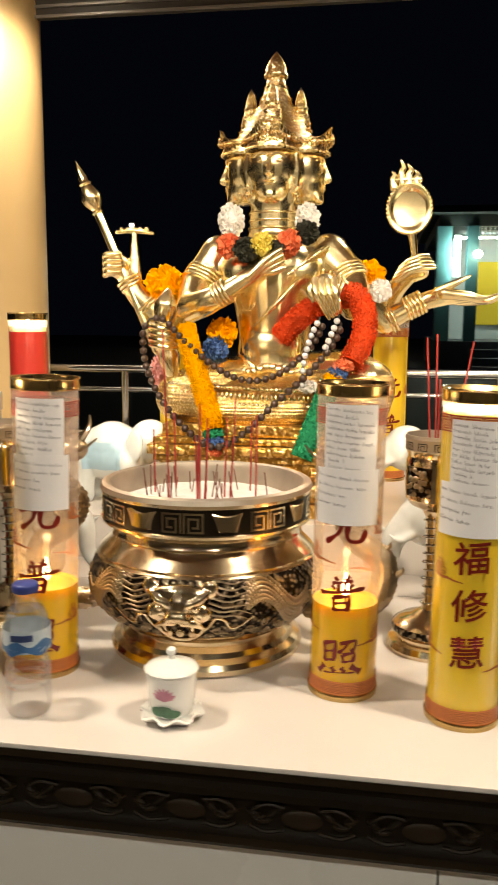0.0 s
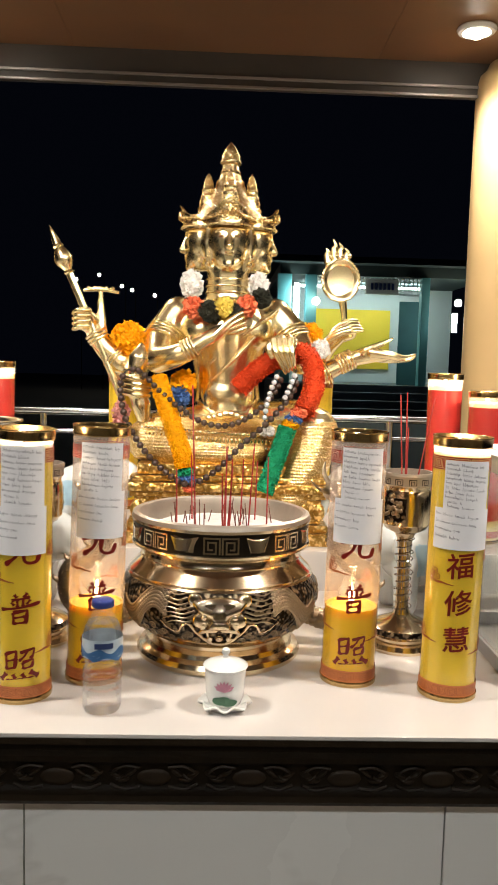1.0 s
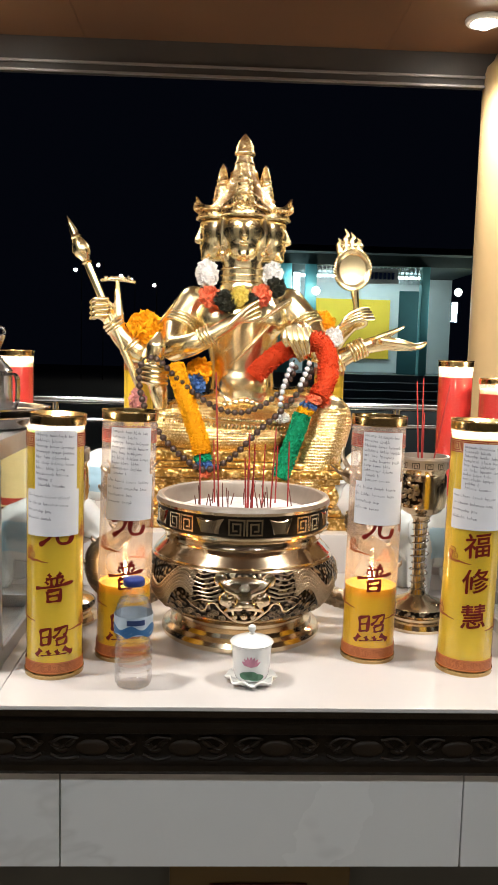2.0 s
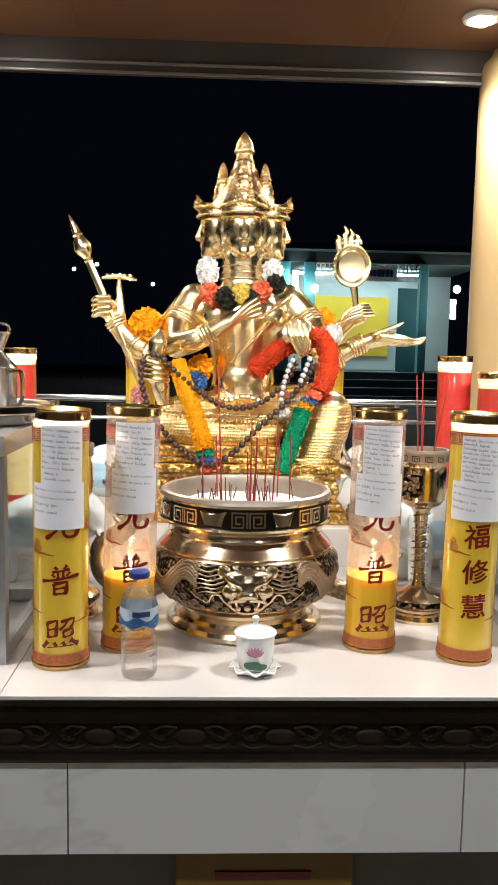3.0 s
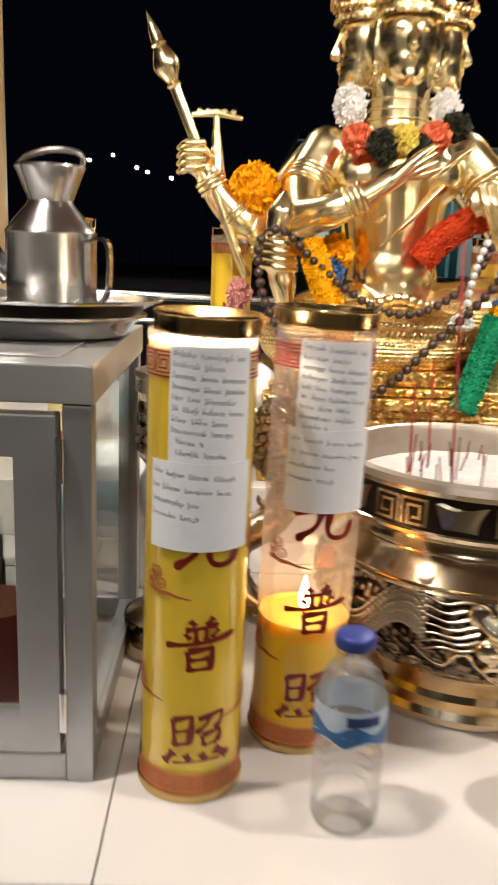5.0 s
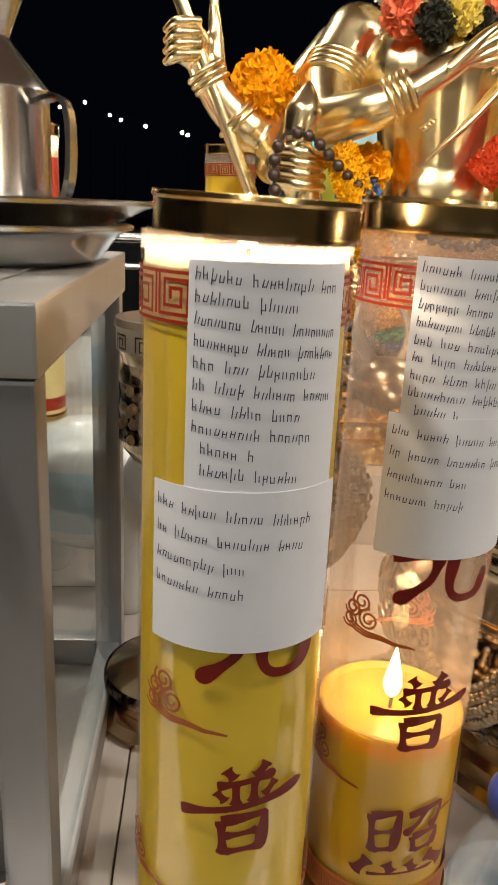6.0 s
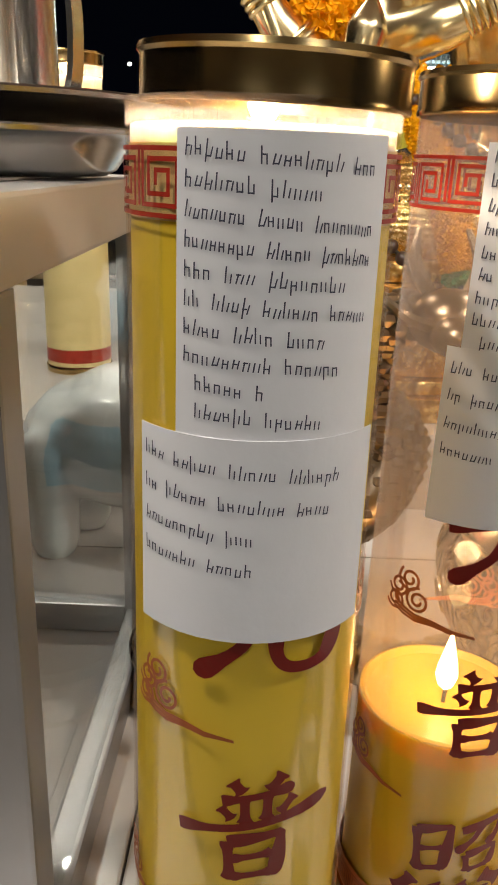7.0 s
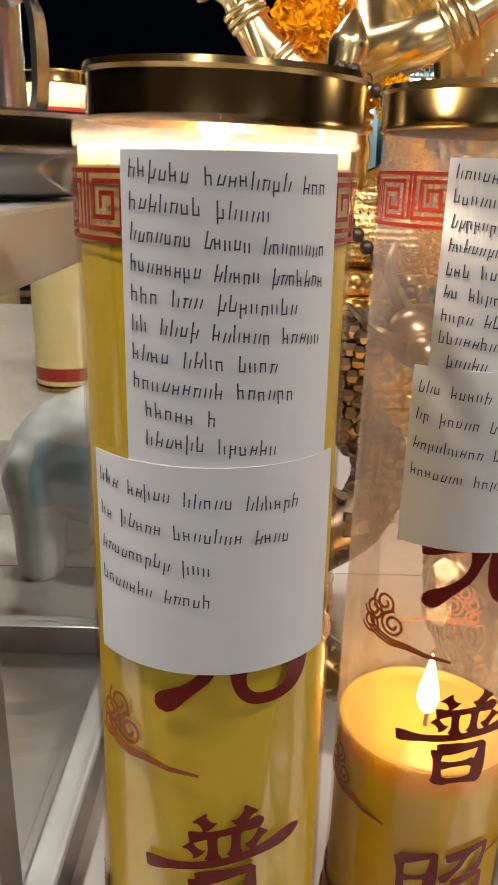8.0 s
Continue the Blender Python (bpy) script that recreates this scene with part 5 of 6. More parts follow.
# ---- large incense burner ----
CX, CY = -0.238, 1.166
CPROF = [(0, 0.0), (0.138, 0.0), (0.143, 0.004), (0.144, 0.011), (0.140, 0.018), (0.130, 0.023), (0.127, 0.030), (0.118, 0.036), (0.119, 0.042), (0.134, 0.050), (0.152, 0.064), (0.164, 0.080), (0.171, 0.098), (0.173, 0.115), (0.170, 0.130), (0.162, 0.146),
         (0.158, 0.149), (0.159, 0.153), (0.150, 0.162), (0.142, 0.170), (0.139, 0.175), (0.141, 0.178), (0.139, 0.181), (0.138, 0.188), (0.146, 0.194), (0.1545, 0.197), (0.1555, 0.201), (0.153, 0.2025), (0.153, 0.2365), (0.1555, 0.238), (0.1565, 0.243), (0.154, 0.2495), (0.148, 0.252), (0.143, 0.250), (0.140, 0.243), (0.139, 0.20), (0, 0.20)]


def crad(z):
    """The burner's radius at a height of its belly."""
    pr = CPROF[8:16]
    for (r0, z0), (r1, z1) in zip(pr, pr[1:]):
        if z0 <= z <= z1:
            return r0 + (r1 - r0) * (z - z0) / (z1 - z0)
    return pr[0][0] if z < pr[0][1] else pr[-1][0]


def cpt(deg, z, out=0.0):
    a = radians(deg)
    r = crad(z) + out
    return Vector((r * math.sin(a), -r * math.cos(a), z))


burner = thing("incense_burner", CX, CY, TOP, "large bronze incense burner with a beast-mask relief and ash", "incense burner")
bm = lathe(bmesh.new(), CPROF, 96)
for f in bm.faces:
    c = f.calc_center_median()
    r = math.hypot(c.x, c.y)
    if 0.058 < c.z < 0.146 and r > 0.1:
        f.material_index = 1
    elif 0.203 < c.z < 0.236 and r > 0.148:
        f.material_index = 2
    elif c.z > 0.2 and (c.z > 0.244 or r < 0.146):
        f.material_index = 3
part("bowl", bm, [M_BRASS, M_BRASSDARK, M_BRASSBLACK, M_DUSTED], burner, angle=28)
# raised meander and ingot motifs on the rim band
for k in range(16):
    deg = k * 22.5
    a = radians(deg) * 0.1537
    bm = bmesh.new()
    if k % 2 == 0:
        for s in (-1, 1):
            u = 0.00245
            g = [(-5.2, -5), (-5.2, 5), (5.2, 5), (5.2, -5), (-2.6, -5), (-2.6, 2.4), (2.6, 2.4), (2.6, -2.4), (0, -2.4)]
            ribbon(bm, 0.1537, [(a + s * 0.0148 + s * p * u * 0.98, 0.2195 + q * u) for p, q in g], 0.0030)
    else:
        n = 8
        lo = [bm.verts.new(onto(0.1545, a + (-0.011 + 0.022 * i / n), 0.2085)) for i in range(n + 1)]
        hi = [bm.verts.new(onto(0.1545, a + (-0.020 + 0.040 * i / n), 0.2315 - 0.0045 * math.sin(math.pi * i / n))) for i in range(n + 1)]
        bl = [bm.verts.new(onto(0.152, a + (-0.013 + 0.026 * i / n), 0.2055)) for i in range(n + 1)]
        bh = [bm.verts.new(onto(0.152, a + (-0.0225 + 0.045 * i / n), 0.2345 - 0.004 * math.sin(math.pi * i / n))) for i in range(n + 1)]
        for p, q in ((lo, hi), (bl, lo), (hi, bh)):
            for i in range(n):
                bm.faces.new((p[i], p[i + 1], q[i + 1], q[i]))
        bm.faces.new((lo[0], hi[0], bh[0], bl[0]))
        bm.faces.new((lo[n], bl[n], bh[n], hi[n]))
    part("meander" if k % 2 == 0 else "ingot_motif", bm, M_BRASS, burner, smooth=False)
# scroll relief round the belly's back and sides
rnd = random.Random(21)
for k in range(40):
    deg = 62 + k * (236 / 39)
    z0 = 0.080 + 0.046 * ((k * 7) % 3) / 2
    rad = rnd.uniform(0.008, 0.013)
    turn = rnd.choice((-1, 1))
    st = rnd.uniform(0, 6)
    pts = []
    for i in range(26):
        q = i / 25
        rr = rad * (1 - 0.85 * q)
        an = st + turn * q * 10
        pts.append(cpt(deg + math.degrees(rr * math.cos(an) / 0.165), min(0.146, max(0.056, z0 + rr * math.sin(an))), 0.0006))
    part("scroll_relief", tube(bmesh.new(), pts, [0.0019 - 0.0008 * i / 26 for i in range(26)], 8), M_BRONZEOLD, burner)
# scaled dragon bodies, mane strands and cloud curls on both sides of the mask
for s in (-1, 1):
    bm = bmesh.new()
    for j in range(30):
        u = j / 29
        for i in range(-3, 4):
            deg = 30 + 34 * u + (i % 2) * 0.6
            z = 0.112 + 0.022 * math.sin(u * 5.2 + 0.6) + i * 0.0052
            if 0.062 < z < 0.145:
                ball(bm, cpt(s * deg, z, 0.0016 * (1 - abs(i) / 4)), (0.0036, 0.0026, 0.0034), 7, 5)
    tagged(part("scale_relief", bm, M_BRONZEOLD, burner, "worn bronze dragon scales"), kind="stuff")
    for k in range(7):
        z = 0.143 - 0.0062 * k
        strand = [cpt(s * (13 + 3.2 * i), min(0.146, z + 0.0022 * math.sin(i * 1.3 + k * 0.5) - 0.0010 * k * i * 0.35), 0.0022 - 0.0003 * i) for i in range(7)]
        part("mane_strand", tube(bmesh.new(), spline(strand, 4), [0.0021 - 0.0016 * i / 24 for i in range(25)], 7), M_BRONZEOLD, burner)
    whisker = [cpt(s * d, z, 0.003) for d, z in ((9, 0.074), (13, 0.086), (16, 0.098), (20, 0.094), (23, 0.082), (28, 0.086), (33, 0.098))]
    part("whisker", tube(bmesh.new(), spline(whisker, 6), [0.0026 - 0.0014 * i / 36 for i in range(37)], 8), M_BRASS, burner)
    for k in range(13):
        deg, z0 = 13 + k * 3.9, (0.066, 0.076, 0.070, 0.082)[k % 4]
        curl = [cpt(s * (deg + math.degrees(0.0062 * (1 - 0.8 * i / 16) * math.cos(i * 0.55 + k) / 0.15)), z0 + 0.0062 * (1 - 0.8 * i / 16) * math.sin(i * 0.55 + k), 0.0010) for i in range(17)]
        part("cloud_curl", tube(bmesh.new(), curl, [0.0015 - 0.0006 * i / 17 for i in range(17)], 7), M_BRONZEOLD, burner)
# beast mask: brow, ears, eyes, broad snout, open jaw with fangs
bm = bmesh.new()
ball(bm, cpt(0, 0.128, 0.000), (0.040, 0.011, 0.015), 20, 12)
ball(bm, cpt(0, 0.112, 0.003), (0.016, 0.013, 0.022), 16, 12)
ball(bm, cpt(0, 0.102, 0.009), (0.017, 0.011, 0.0085), 16, 12)
for s in (-1, 1):
    limb(bm, [cpt(s * 4, 0.118, 0.008), cpt(s * 9, 0.124, 0.007), cpt(s * 13, 0.133, 0.004)], [0.0055, 0.0065, 0.0045], 12)
    ball(bm, cpt(s * 13, 0.134, 0.001), (0.012, 0.006, 0.015), 14, 10, Euler((0, s * 0.55, 0)))
    ball(bm, cpt(s * 9.5, 0.106, 0.002), (0.015, 0.010, 0.013), 14, 10)
    ball(bm, cpt(s * 3.5, 0.099, 0.013), (0.0060, 0.0055, 0.0048), 12, 8)
    limb(bm, [cpt(s * 2, 0.093, 0.010), cpt(s * 6, 0.092, 0.008), cpt(s * 10, 0.085, 0.003), cpt(s * 9.5, 0.074, 0.002)], [0.0045, 0.0052, 0.0045, 0.0030], 12)
    ball(bm, cpt(s * 5.2, 0.075, 0.003), (0.0055, 0.006, 0.0075), 10, 8)
limb(bm, [cpt(-9.5, 0.074, 0.002), cpt(-5, 0.0655, 0.004), cpt(0, 0.0630, 0.005), cpt(5, 0.0655, 0.004), cpt(9.5, 0.074, 0.002)], [0.003, 0.0034, 0.0036, 0.0034, 0.003], 10)
mask = part("beast_mask", blended(bm, 0.0016, 2), M_BRASS, burner, "polished bronze beast mask")
for s in (-1, 1):
    part("eye", ball(bmesh.new(), cpt(s * 7.4, 0.1135, 0.0095), (0.0058, 0.0045, 0.0050), 12, 8), M_BRASS, mask)
    part("fang", limb(bmesh.new(), [cpt(s * 6.2, 0.089, 0.009), cpt(s * 6.0, 0.083, 0.009), cpt(s * 5.6, 0.078, 0.008)], [0.0030, 0.0022, 0.0008], 8), M_BRASS, mask)
part("tongue_bead", ball(bmesh.new(), cpt(0, 0.0755, 0.005), (0.0065, 0.0055, 0.0065), 12, 8), M_BRASS, mask)
# dragon handles
for s in (-1, 1):
    bm = bmesh.new()
    path = spline([(s * 0.150, -0.02, 0.075), (s * 0.200, -0.030, 0.064), (s * 0.255, -0.020, 0.090), (s * 0.262, -0.005, 0.138), (s * 0.222, 0.0, 0.168), (s * 0.206, 0.010, 0.205), (s * 0.234, 0.0, 0.246), (s * 0.226, -0.012, 0.286), (s * 0.196, -0.03, 0.290)], 7)
    n = len(path)
    tube(bm, path, [0.010 + 0.009 * math.sin(math.pi * (0.25 + 0.75 * i / n)) for i in range(n)], 12)
    for i in range(2, n - 3):
        d = (path[i + 1] - path[i - 1]).normalized()
        for j in range(7):
            an = j * 0.9 + (i % 2) * 0.45
            o = (d.cross(Vector((0, 1, 0))).normalized() * math.cos(an) + d.cross(d.cross(Vector((0, 1, 0)))).normalized() * math.sin(an))
            ball(bm, path[i] + o * 0.0135, (0.0065, 0.0065, 0.0050), 6, 4)
        if i % 6 == 0:
            o = Vector((s, -0.3, 0.2)).normalized()
            limb(bm, [path[i] + o * 0.012, path[i] + o * 0.024 + Vector((0, 0, 0.006)), path[i] + o * 0.026 + Vector((0, 0, 0.012))], [0.006, 0.004, 0.0012], 6)
    hd = Vector((s * 0.194, -0.035, 0.293))
    ball(bm, hd, (0.022, 0.026, 0.018), 12, 8)
    ball(bm, hd + Vector((0, -0.026, -0.004)), (0.014, 0.018, 0.011), 12, 8)
    for e in (-1, 1):
        limb(bm, [hd + Vector((e * 0.010, 0.004, 0.012)), hd + Vector((e * 0.018, 0.018, 0.030)), hd + Vector((e * 0.014, 0.036, 0.046))], [0.005, 0.004, 0.0015], 6)
        limb(bm, [hd + Vector((e * 0.012, -0.02, 0)), hd + Vector((e * 0.030, -0.03, 0.008)), hd + Vector((e * 0.044, -0.02, 0.02))], [0.004, 0.003, 0.001], 6)
    part("dragon_handle", bm, M_BRONZEOLD, burner, "dark bronze dragon-shaped handle")
bm = bmesh.new()
lathe(bm, [(0.1388, 0.215), (0.12, 0.222), (0.09, 0.227), (0.05, 0.229), (0, 0.230)], 64)
for v in bm.verts:
    v.co.z += 0.002 * noise.noise(v.co * 60)
part("ash", bm, M_ASH, burner, "pale grey incense ash")


def stick(x, y, z, h, lx, ly, label, material=M_STICK, r=0.0013, foot=0.35):
    t = tagged(part("incense_stick", tube(bmesh.new(), [(0, 0, 0), (lx * h * 0.5, ly * h * 0.5, h * 0.5), (lx * h, ly * h, h)], [r, r, r * 0.9], 8), material), label, "incense stick", "incense sticks")
    t.matrix_basis = pose(x, y, z)
    return t


for dx, dy, h, lx in ((-0.078, -0.005, 0.098, -0.02), (-0.052, 0.02, 0.120, -0.03), (-0.044, -0.05, 0.245, -0.04), (0.006, -0.075, 0.145, 0.0), (0.013, -0.070, 0.125, 0.02), (0.032, -0.03, 0.12, 0.03), (0.045, -0.055, 0.150, 0.05), (0.078, -0.03, 0.125, 0.0), (0.060, 0.03, 0.11, 0.02), (0.002, -0.072, 0.10, -0.03), (0.010, -0.066, 0.11, 0.06), (0.004, -0.080, 0.09, 0.01)):
    stick(CX + dx, CY + dy, TOP + 0.224, h, lx, 0.02, "thin red incense stick standing in the ash")
rnd = random.Random(8)
for k in range(26):
    a, r = rnd.uniform(0, 6.28), 0.1 * math.sqrt(rnd.random())
    stick(CX + r * math.cos(a), CY - 0.02 + r * math.sin(a) * 0.8, TOP + 0.222, rnd.uniform(0.02, 0.055), rnd.uniform(-0.25, 0.25), rnd.uniform(-0.2, 0.2), "burnt incense stub in the ash", M_STUB, 0.0009)


# ---- goblet burners ----
def goblet(x, y, label):
    t = thing("goblet_burner", x, y, TOP, label, "incense burner", "goblet burners")
    bm = lathe(bmesh.new(), [(0, 0), (0.064, 0), (0.066, 0.006), (0.062, 0.014), (0.052, 0.017), (0.052, 0.022), (0.057, 0.028), (0.056, 0.038), (0.046, 0.046), (0.030, 0.052), (0.016, 0.060), (0.012, 0.075), (0.0115, 0.11), (0.0115, 0.16), (0.014, 0.20), (0.020, 0.210), (0.036, 0.218), (0.0435, 0.228), (0.0452, 0.245), (0.0445, 0.284), (0.042, 0.290), (0.0435, 0.296), (0.0465, 0.300), (0.0465, 0.314), (0.048, 0.317), (0.047, 0.322), (0.044, 0.322), (0.042, 0.312), (0.041, 0.300), (0, 0.300)], 48)
    for f in bm.faces:
        if f.calc_center_median().z > 0.2995:
            f.material_index = 1
    part("cup", bm, [M_BRASS, M_DUSTED], t, angle=30)
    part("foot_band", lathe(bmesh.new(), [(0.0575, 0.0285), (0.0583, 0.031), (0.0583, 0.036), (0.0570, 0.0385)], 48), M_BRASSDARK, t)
    bm = bmesh.new()
    for k in range(12):
        a = radians(k * 30) * 0.0468
        u = 0.00095
        ribbon(bm, 0.0468, [(a + p * u, 0.307 + q * u) for p, q in ((-8, -5), (-8, 5), (6, 5), (6, -5), (-4, -5), (-4, 2), (2, 2), (2, -2))], 0.0012)
    part("meander_band", bm, M_BRASSBLACK, t, smooth=False)
    bm = bmesh.new()
    tube(bm, [((0.0155 + 0.002 * math.sin(i * 0.21)) * math.cos(i * 0.55), (0.0155 + 0.002 * math.sin(i * 0.21)) * math.sin(i * 0.55), 0.062 + i * 0.0011) for i in range(130)], 0.0011, 6)
    part("wire_coil", bm, M_STEEL, t, "bright wire coiled round the stem")
    for s in (-40, 140):
        bm = patch(bmesh.new(), 0.0468, s - 27, s + 27, 0.235, 0.278, 10)
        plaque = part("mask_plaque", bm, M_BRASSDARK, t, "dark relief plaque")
        bm = bmesh.new()
        for k in range(14):
            a, rr = k * 0.9, 0.018 * (k % 3 + 1) / 3
            d = radians(s) + rr * math.cos(a) / 0.045
            ball(bm, (0.0468 * math.sin(d), -0.0468 * math.cos(d), 0.256 + rr * 1.0 * math.sin(a)), (0.0042, 0.004, 0.0042), 8, 6)
        part("mask_relief", blended(bm, 0.0012, 1), M_BRONZEOLD, plaque)
    return t


goblet(0.097, 1.200, "bronze goblet incense burner on a stepped foot")
goblet(-0.568, 1.205, "bronze goblet incense burner on a stepped foot")
for dx, dy, h, lx in ((-0.012, -0.01, 0.160, -0.06), (-0.004, 0.0, 0.165, -0.02), (0.018, 0.005, 0.155, 0.17), (0.0, 0.01, 0.10, 0.0)):
    stick(0.097 + dx, 1.20 + dy, TOP + 0.300, h, lx, 0, "thin red incense stick in a goblet burner")


# ---- white elephants ----
def elephant(x, y, z, rz, s, label):
    bm = bmesh.new()
    ball(bm, (0, 0, 0.085), (0.075, 0.046, 0.050), 20, 14)
    ball(bm, (0.070, 0, 0.108), (0.038, 0.034, 0.038), 16, 12)
    limb(bm, [(0.092, 0, 0.108), (0.116, 0, 0.082), (0.122, 0, 0.050), (0.134, 0, 0.030)], [0.022, 0.016, 0.011, 0.008], 12)
    for px in (-0.045, 0.042):
        for py in (-0.026, 0.026):
            limb(bm, [(px, py, 0.075), (px, py, 0.04), (px, py, 0.012)], [0.024, 0.019, 0.018], 12)
    for e in (-1, 1):
        ball(bm, (0.058, e * 0.040, 0.104), (0.022, 0.008, 0.030), 14, 10, Euler((0, 0.3, e * 0.5)))
        limb(bm, [(0.095, e * 0.018, 0.092), (0.115, e * 0.022, 0.084), (0.128, e * 0.020, 0.092)], [0.006, 0.004, 0.0015], 8)
    limb(bm, [(-0.072, 0, 0.095), (-0.084, 0, 0.070), (-0.082, 0, 0.045)], [0.006, 0.004, 0.005], 8)
    ball(bm, (-0.002, 0, 0.098), (0.045, 0.047, 0.042), 16, 10)
    b2 = blended(bm, 0.0028, 3)
    for f in b2.faces:
        c = f.calc_center_median()
        if abs(c.x + 0.002) < 0.036 and 0.060 < c.z < 0.108 and abs(c.y) > 0.036:
            f.material_index = 1
    for v in b2.verts:
        v.co *= s
    ob = tagged(part("elephant_figurine", b2, [M_ELE, M_BLUEGLAZE], None, angle=60), label, "figurine", "white elephants")
    ob.matrix_basis = pose(x, y, z, 0, 0, rz)
    return ob


LE = "white glazed elephant figurine with a pale blue saddle cloth"
elephant(-0.668, 1.425, TOP, -15, 1.36, LE)
elephant(0.195, 1.440, TOP, 195, 1.36, LE)
elephant(-0.560, 1.690, TIER, -8, 1.25, LE)
elephant(0.155, 1.705, TIER, 188, 1.25, LE)

# ---- lidded tea cup ----
cup = thing("tea_cup", -0.228, 0.917, TOP, "white porcelain lidded tea cup with a lotus print", "cup")
bm = bmesh.new()
seg = 48
prof = [(0, 0.001), (0.022, 0.001), (0.027, 0.003), (0.037, 0.008), (0.0388, 0.0105), (0.037, 0.0125), (0.027, 0.0075), (0, 0.005)]
lathe(bm, prof, seg)
for v in bm.verts:
    r = math.hypot(v.co.x, v.co.y)
    if r > 0.030:
        k = 1 + 0.07 * math.cos(8 * math.atan2(v.co.y, v.co.x))
        v.co.x, v.co.y, v.co.z = v.co.x * k, v.co.y * k, v.co.z - 0.002 * math.cos(8 * math.atan2(v.co.y, v.co.x))
part("saucer", bm, M_PORC, cup, "scalloped porcelain saucer")
bm = lathe(bmesh.new(), [(0, 0.006), (0.020, 0.006), (0.024, 0.009), (0.0275, 0.018), (0.0290, 0.034), (0.0305, 0.058), (0.0320, 0.062), (0.030, 0.0625), (0.028, 0.056), (0.026, 0.02), (0, 0.012)], 48)
part("bowl", bm, M_PORC, cup)
bm = lathe(bmesh.new(), [(0.0325, 0.0628), (0.0335, 0.0645), (0.0315, 0.067), (0.022, 0.071), (0.010, 0.0745), (0.005, 0.0765), (0.0038, 0.080), (0.0062, 0.0835), (0.0058, 0.088), (0.0030, 0.0905), (0, 0.091)], 40)
part("lid", bm, M_PORC, cup, "domed porcelain lid with a knob")
bm = bmesh.new()
for k in range(7):
    a = radians(-60 + k * 20)
    pts = [(0.0, 0.030), (0.0105 * math.sin(a - 0.3), 0.030 + 0.0105 * math.cos(a - 0.3)), (0.0175 * math.sin(a), 0.030 + 0.0175 * math.cos(a)), (0.0105 * math.sin(a + 0.3), 0.030 + 0.0105 * math.cos(a + 0.3))]
    bm.faces.new([bm.verts.new(onto(0.0307 + 0.0001 * k, p - 0.002, q + 0.004)) for p, q in pts])
part("lotus_print", bm, M_PINK, cup, smooth=False)
bm = bmesh.new()
for k, (a, z, w, h) in enumerate(((-0.009, 0.020, 0.011, 0.006), (0.006, 0.018, 0.013, 0.0055), (-0.002, 0.0225, 0.010, 0.005))):
    bm.faces.new([bm.verts.new(onto(0.0297 + 0.0001 * k, a + w * math.cos(2 * math.pi * i / 14), z + h * math.sin(2 * math.pi * i / 14))) for i in range(14)])
part("leaf_print", bm, M_GREENPRINT, cup, smooth=False)

# ---- water bottle ----
bottle = thing("water_bottle", -0.407, 0.903, TOP, "small clear plastic water bottle with a blue cap", "bottle")
R_B = 0.0288
bp = [(0.0, 0.004), (0.012, 0.004), (0.020, 0.0005), (0.025, 0.001), (0.0282, 0.006), (R_B, 0.012), (R_B, 0.018)]
for i in range(4):
    z = 0.020 + i * 0.011
    bp += [(R_B, z), (R_B - 0.0013, z + 0.003), (R_B - 0.0013, z + 0.005), (R_B, z + 0.008)]
bp += [(R_B - 0.003, 0.068), (R_B - 0.0035, 0.072), (R_B - 0.001, 0.078), (R_B, 0.084), (R_B, 0.112), (R_B - 0.001, 0.117), (R_B - 0.004, 0.127), (0.0205, 0.137), (0.015, 0.145), (0.0128, 0.148), (0.0128, 0.151), (0.0158, 0.1515), (0.0158, 0.153), (0.0128, 0.1535), (0.0128, 0.162)]
shell = part("shell", lathe(bmesh.new(), bp, 48), M_PET, bottle, "clear ribbed plastic")
wp = [(max(0.0, r - 0.0009), z + 0.0006) for r, z in bp if z < 0.128] + [(0.0205 * 1.02, 0.1335), (0, 0.1335)]
part("water", lathe(bmesh.new(), wp, 48), M_WATER, bottle, "still water")
bm = lathe(bmesh.new(), [(0, 0.1655), (0.0135, 0.1655), (0.0155, 0.164), (0.0160, 0.162), (0.0160, 0.1555), (0.0152, 0.1545), (0.0152, 0.1545)], 60)
for v in bm.verts:
    if 0.155 < v.co.z < 0.163:
        k = 1 + 0.012 * math.cos(30 * math.atan2(v.co.y, v.co.x))
        v.co.x, v.co.y = v.co.x * k, v.co.y * k
part("cap", bm, M_CAPBLUE, bottle, "ribbed blue screw cap")
bm = lathe(bmesh.new(), [(R_B + 0.0004, 0.0845), (R_B + 0.0004, 0.1120)], 48)
lab = part("label_sleeve", bm, M_LABELPALE, bottle, "pale and blue printed sleeve")
bm = bmesh.new()
for j in range(3):
    n = 60
    lo = [bm.verts.new(onto(R_B + 0.0007 + 0.0001 * j, radians(360 * i / n) * R_B, 0.084 + j * 0.003 + 0.003 * math.sin(i * 0.5 + j))) for i in range(n)]
    hi = [bm.verts.new(onto(R_B + 0.0007 + 0.0001 * j, radians(360 * i / n) * R_B, 0.089 + j * 0.004 + 0.004 * math.sin(i * 0.5 + j))) for i in range(n)]
    for i in range(n):
        k = (i + 1) % n
        bm.faces.new((lo[i], lo[k], hi[k], hi[i]))
part("wave_print", bm, M_LABELBLUE, lab, smooth=False)
bm = patch(bmesh.new(), R_B + 0.0014, -14, 38, 0.1005, 0.1085, 8)
part("dark_bar", bm, M_LABELNAVY, lab)


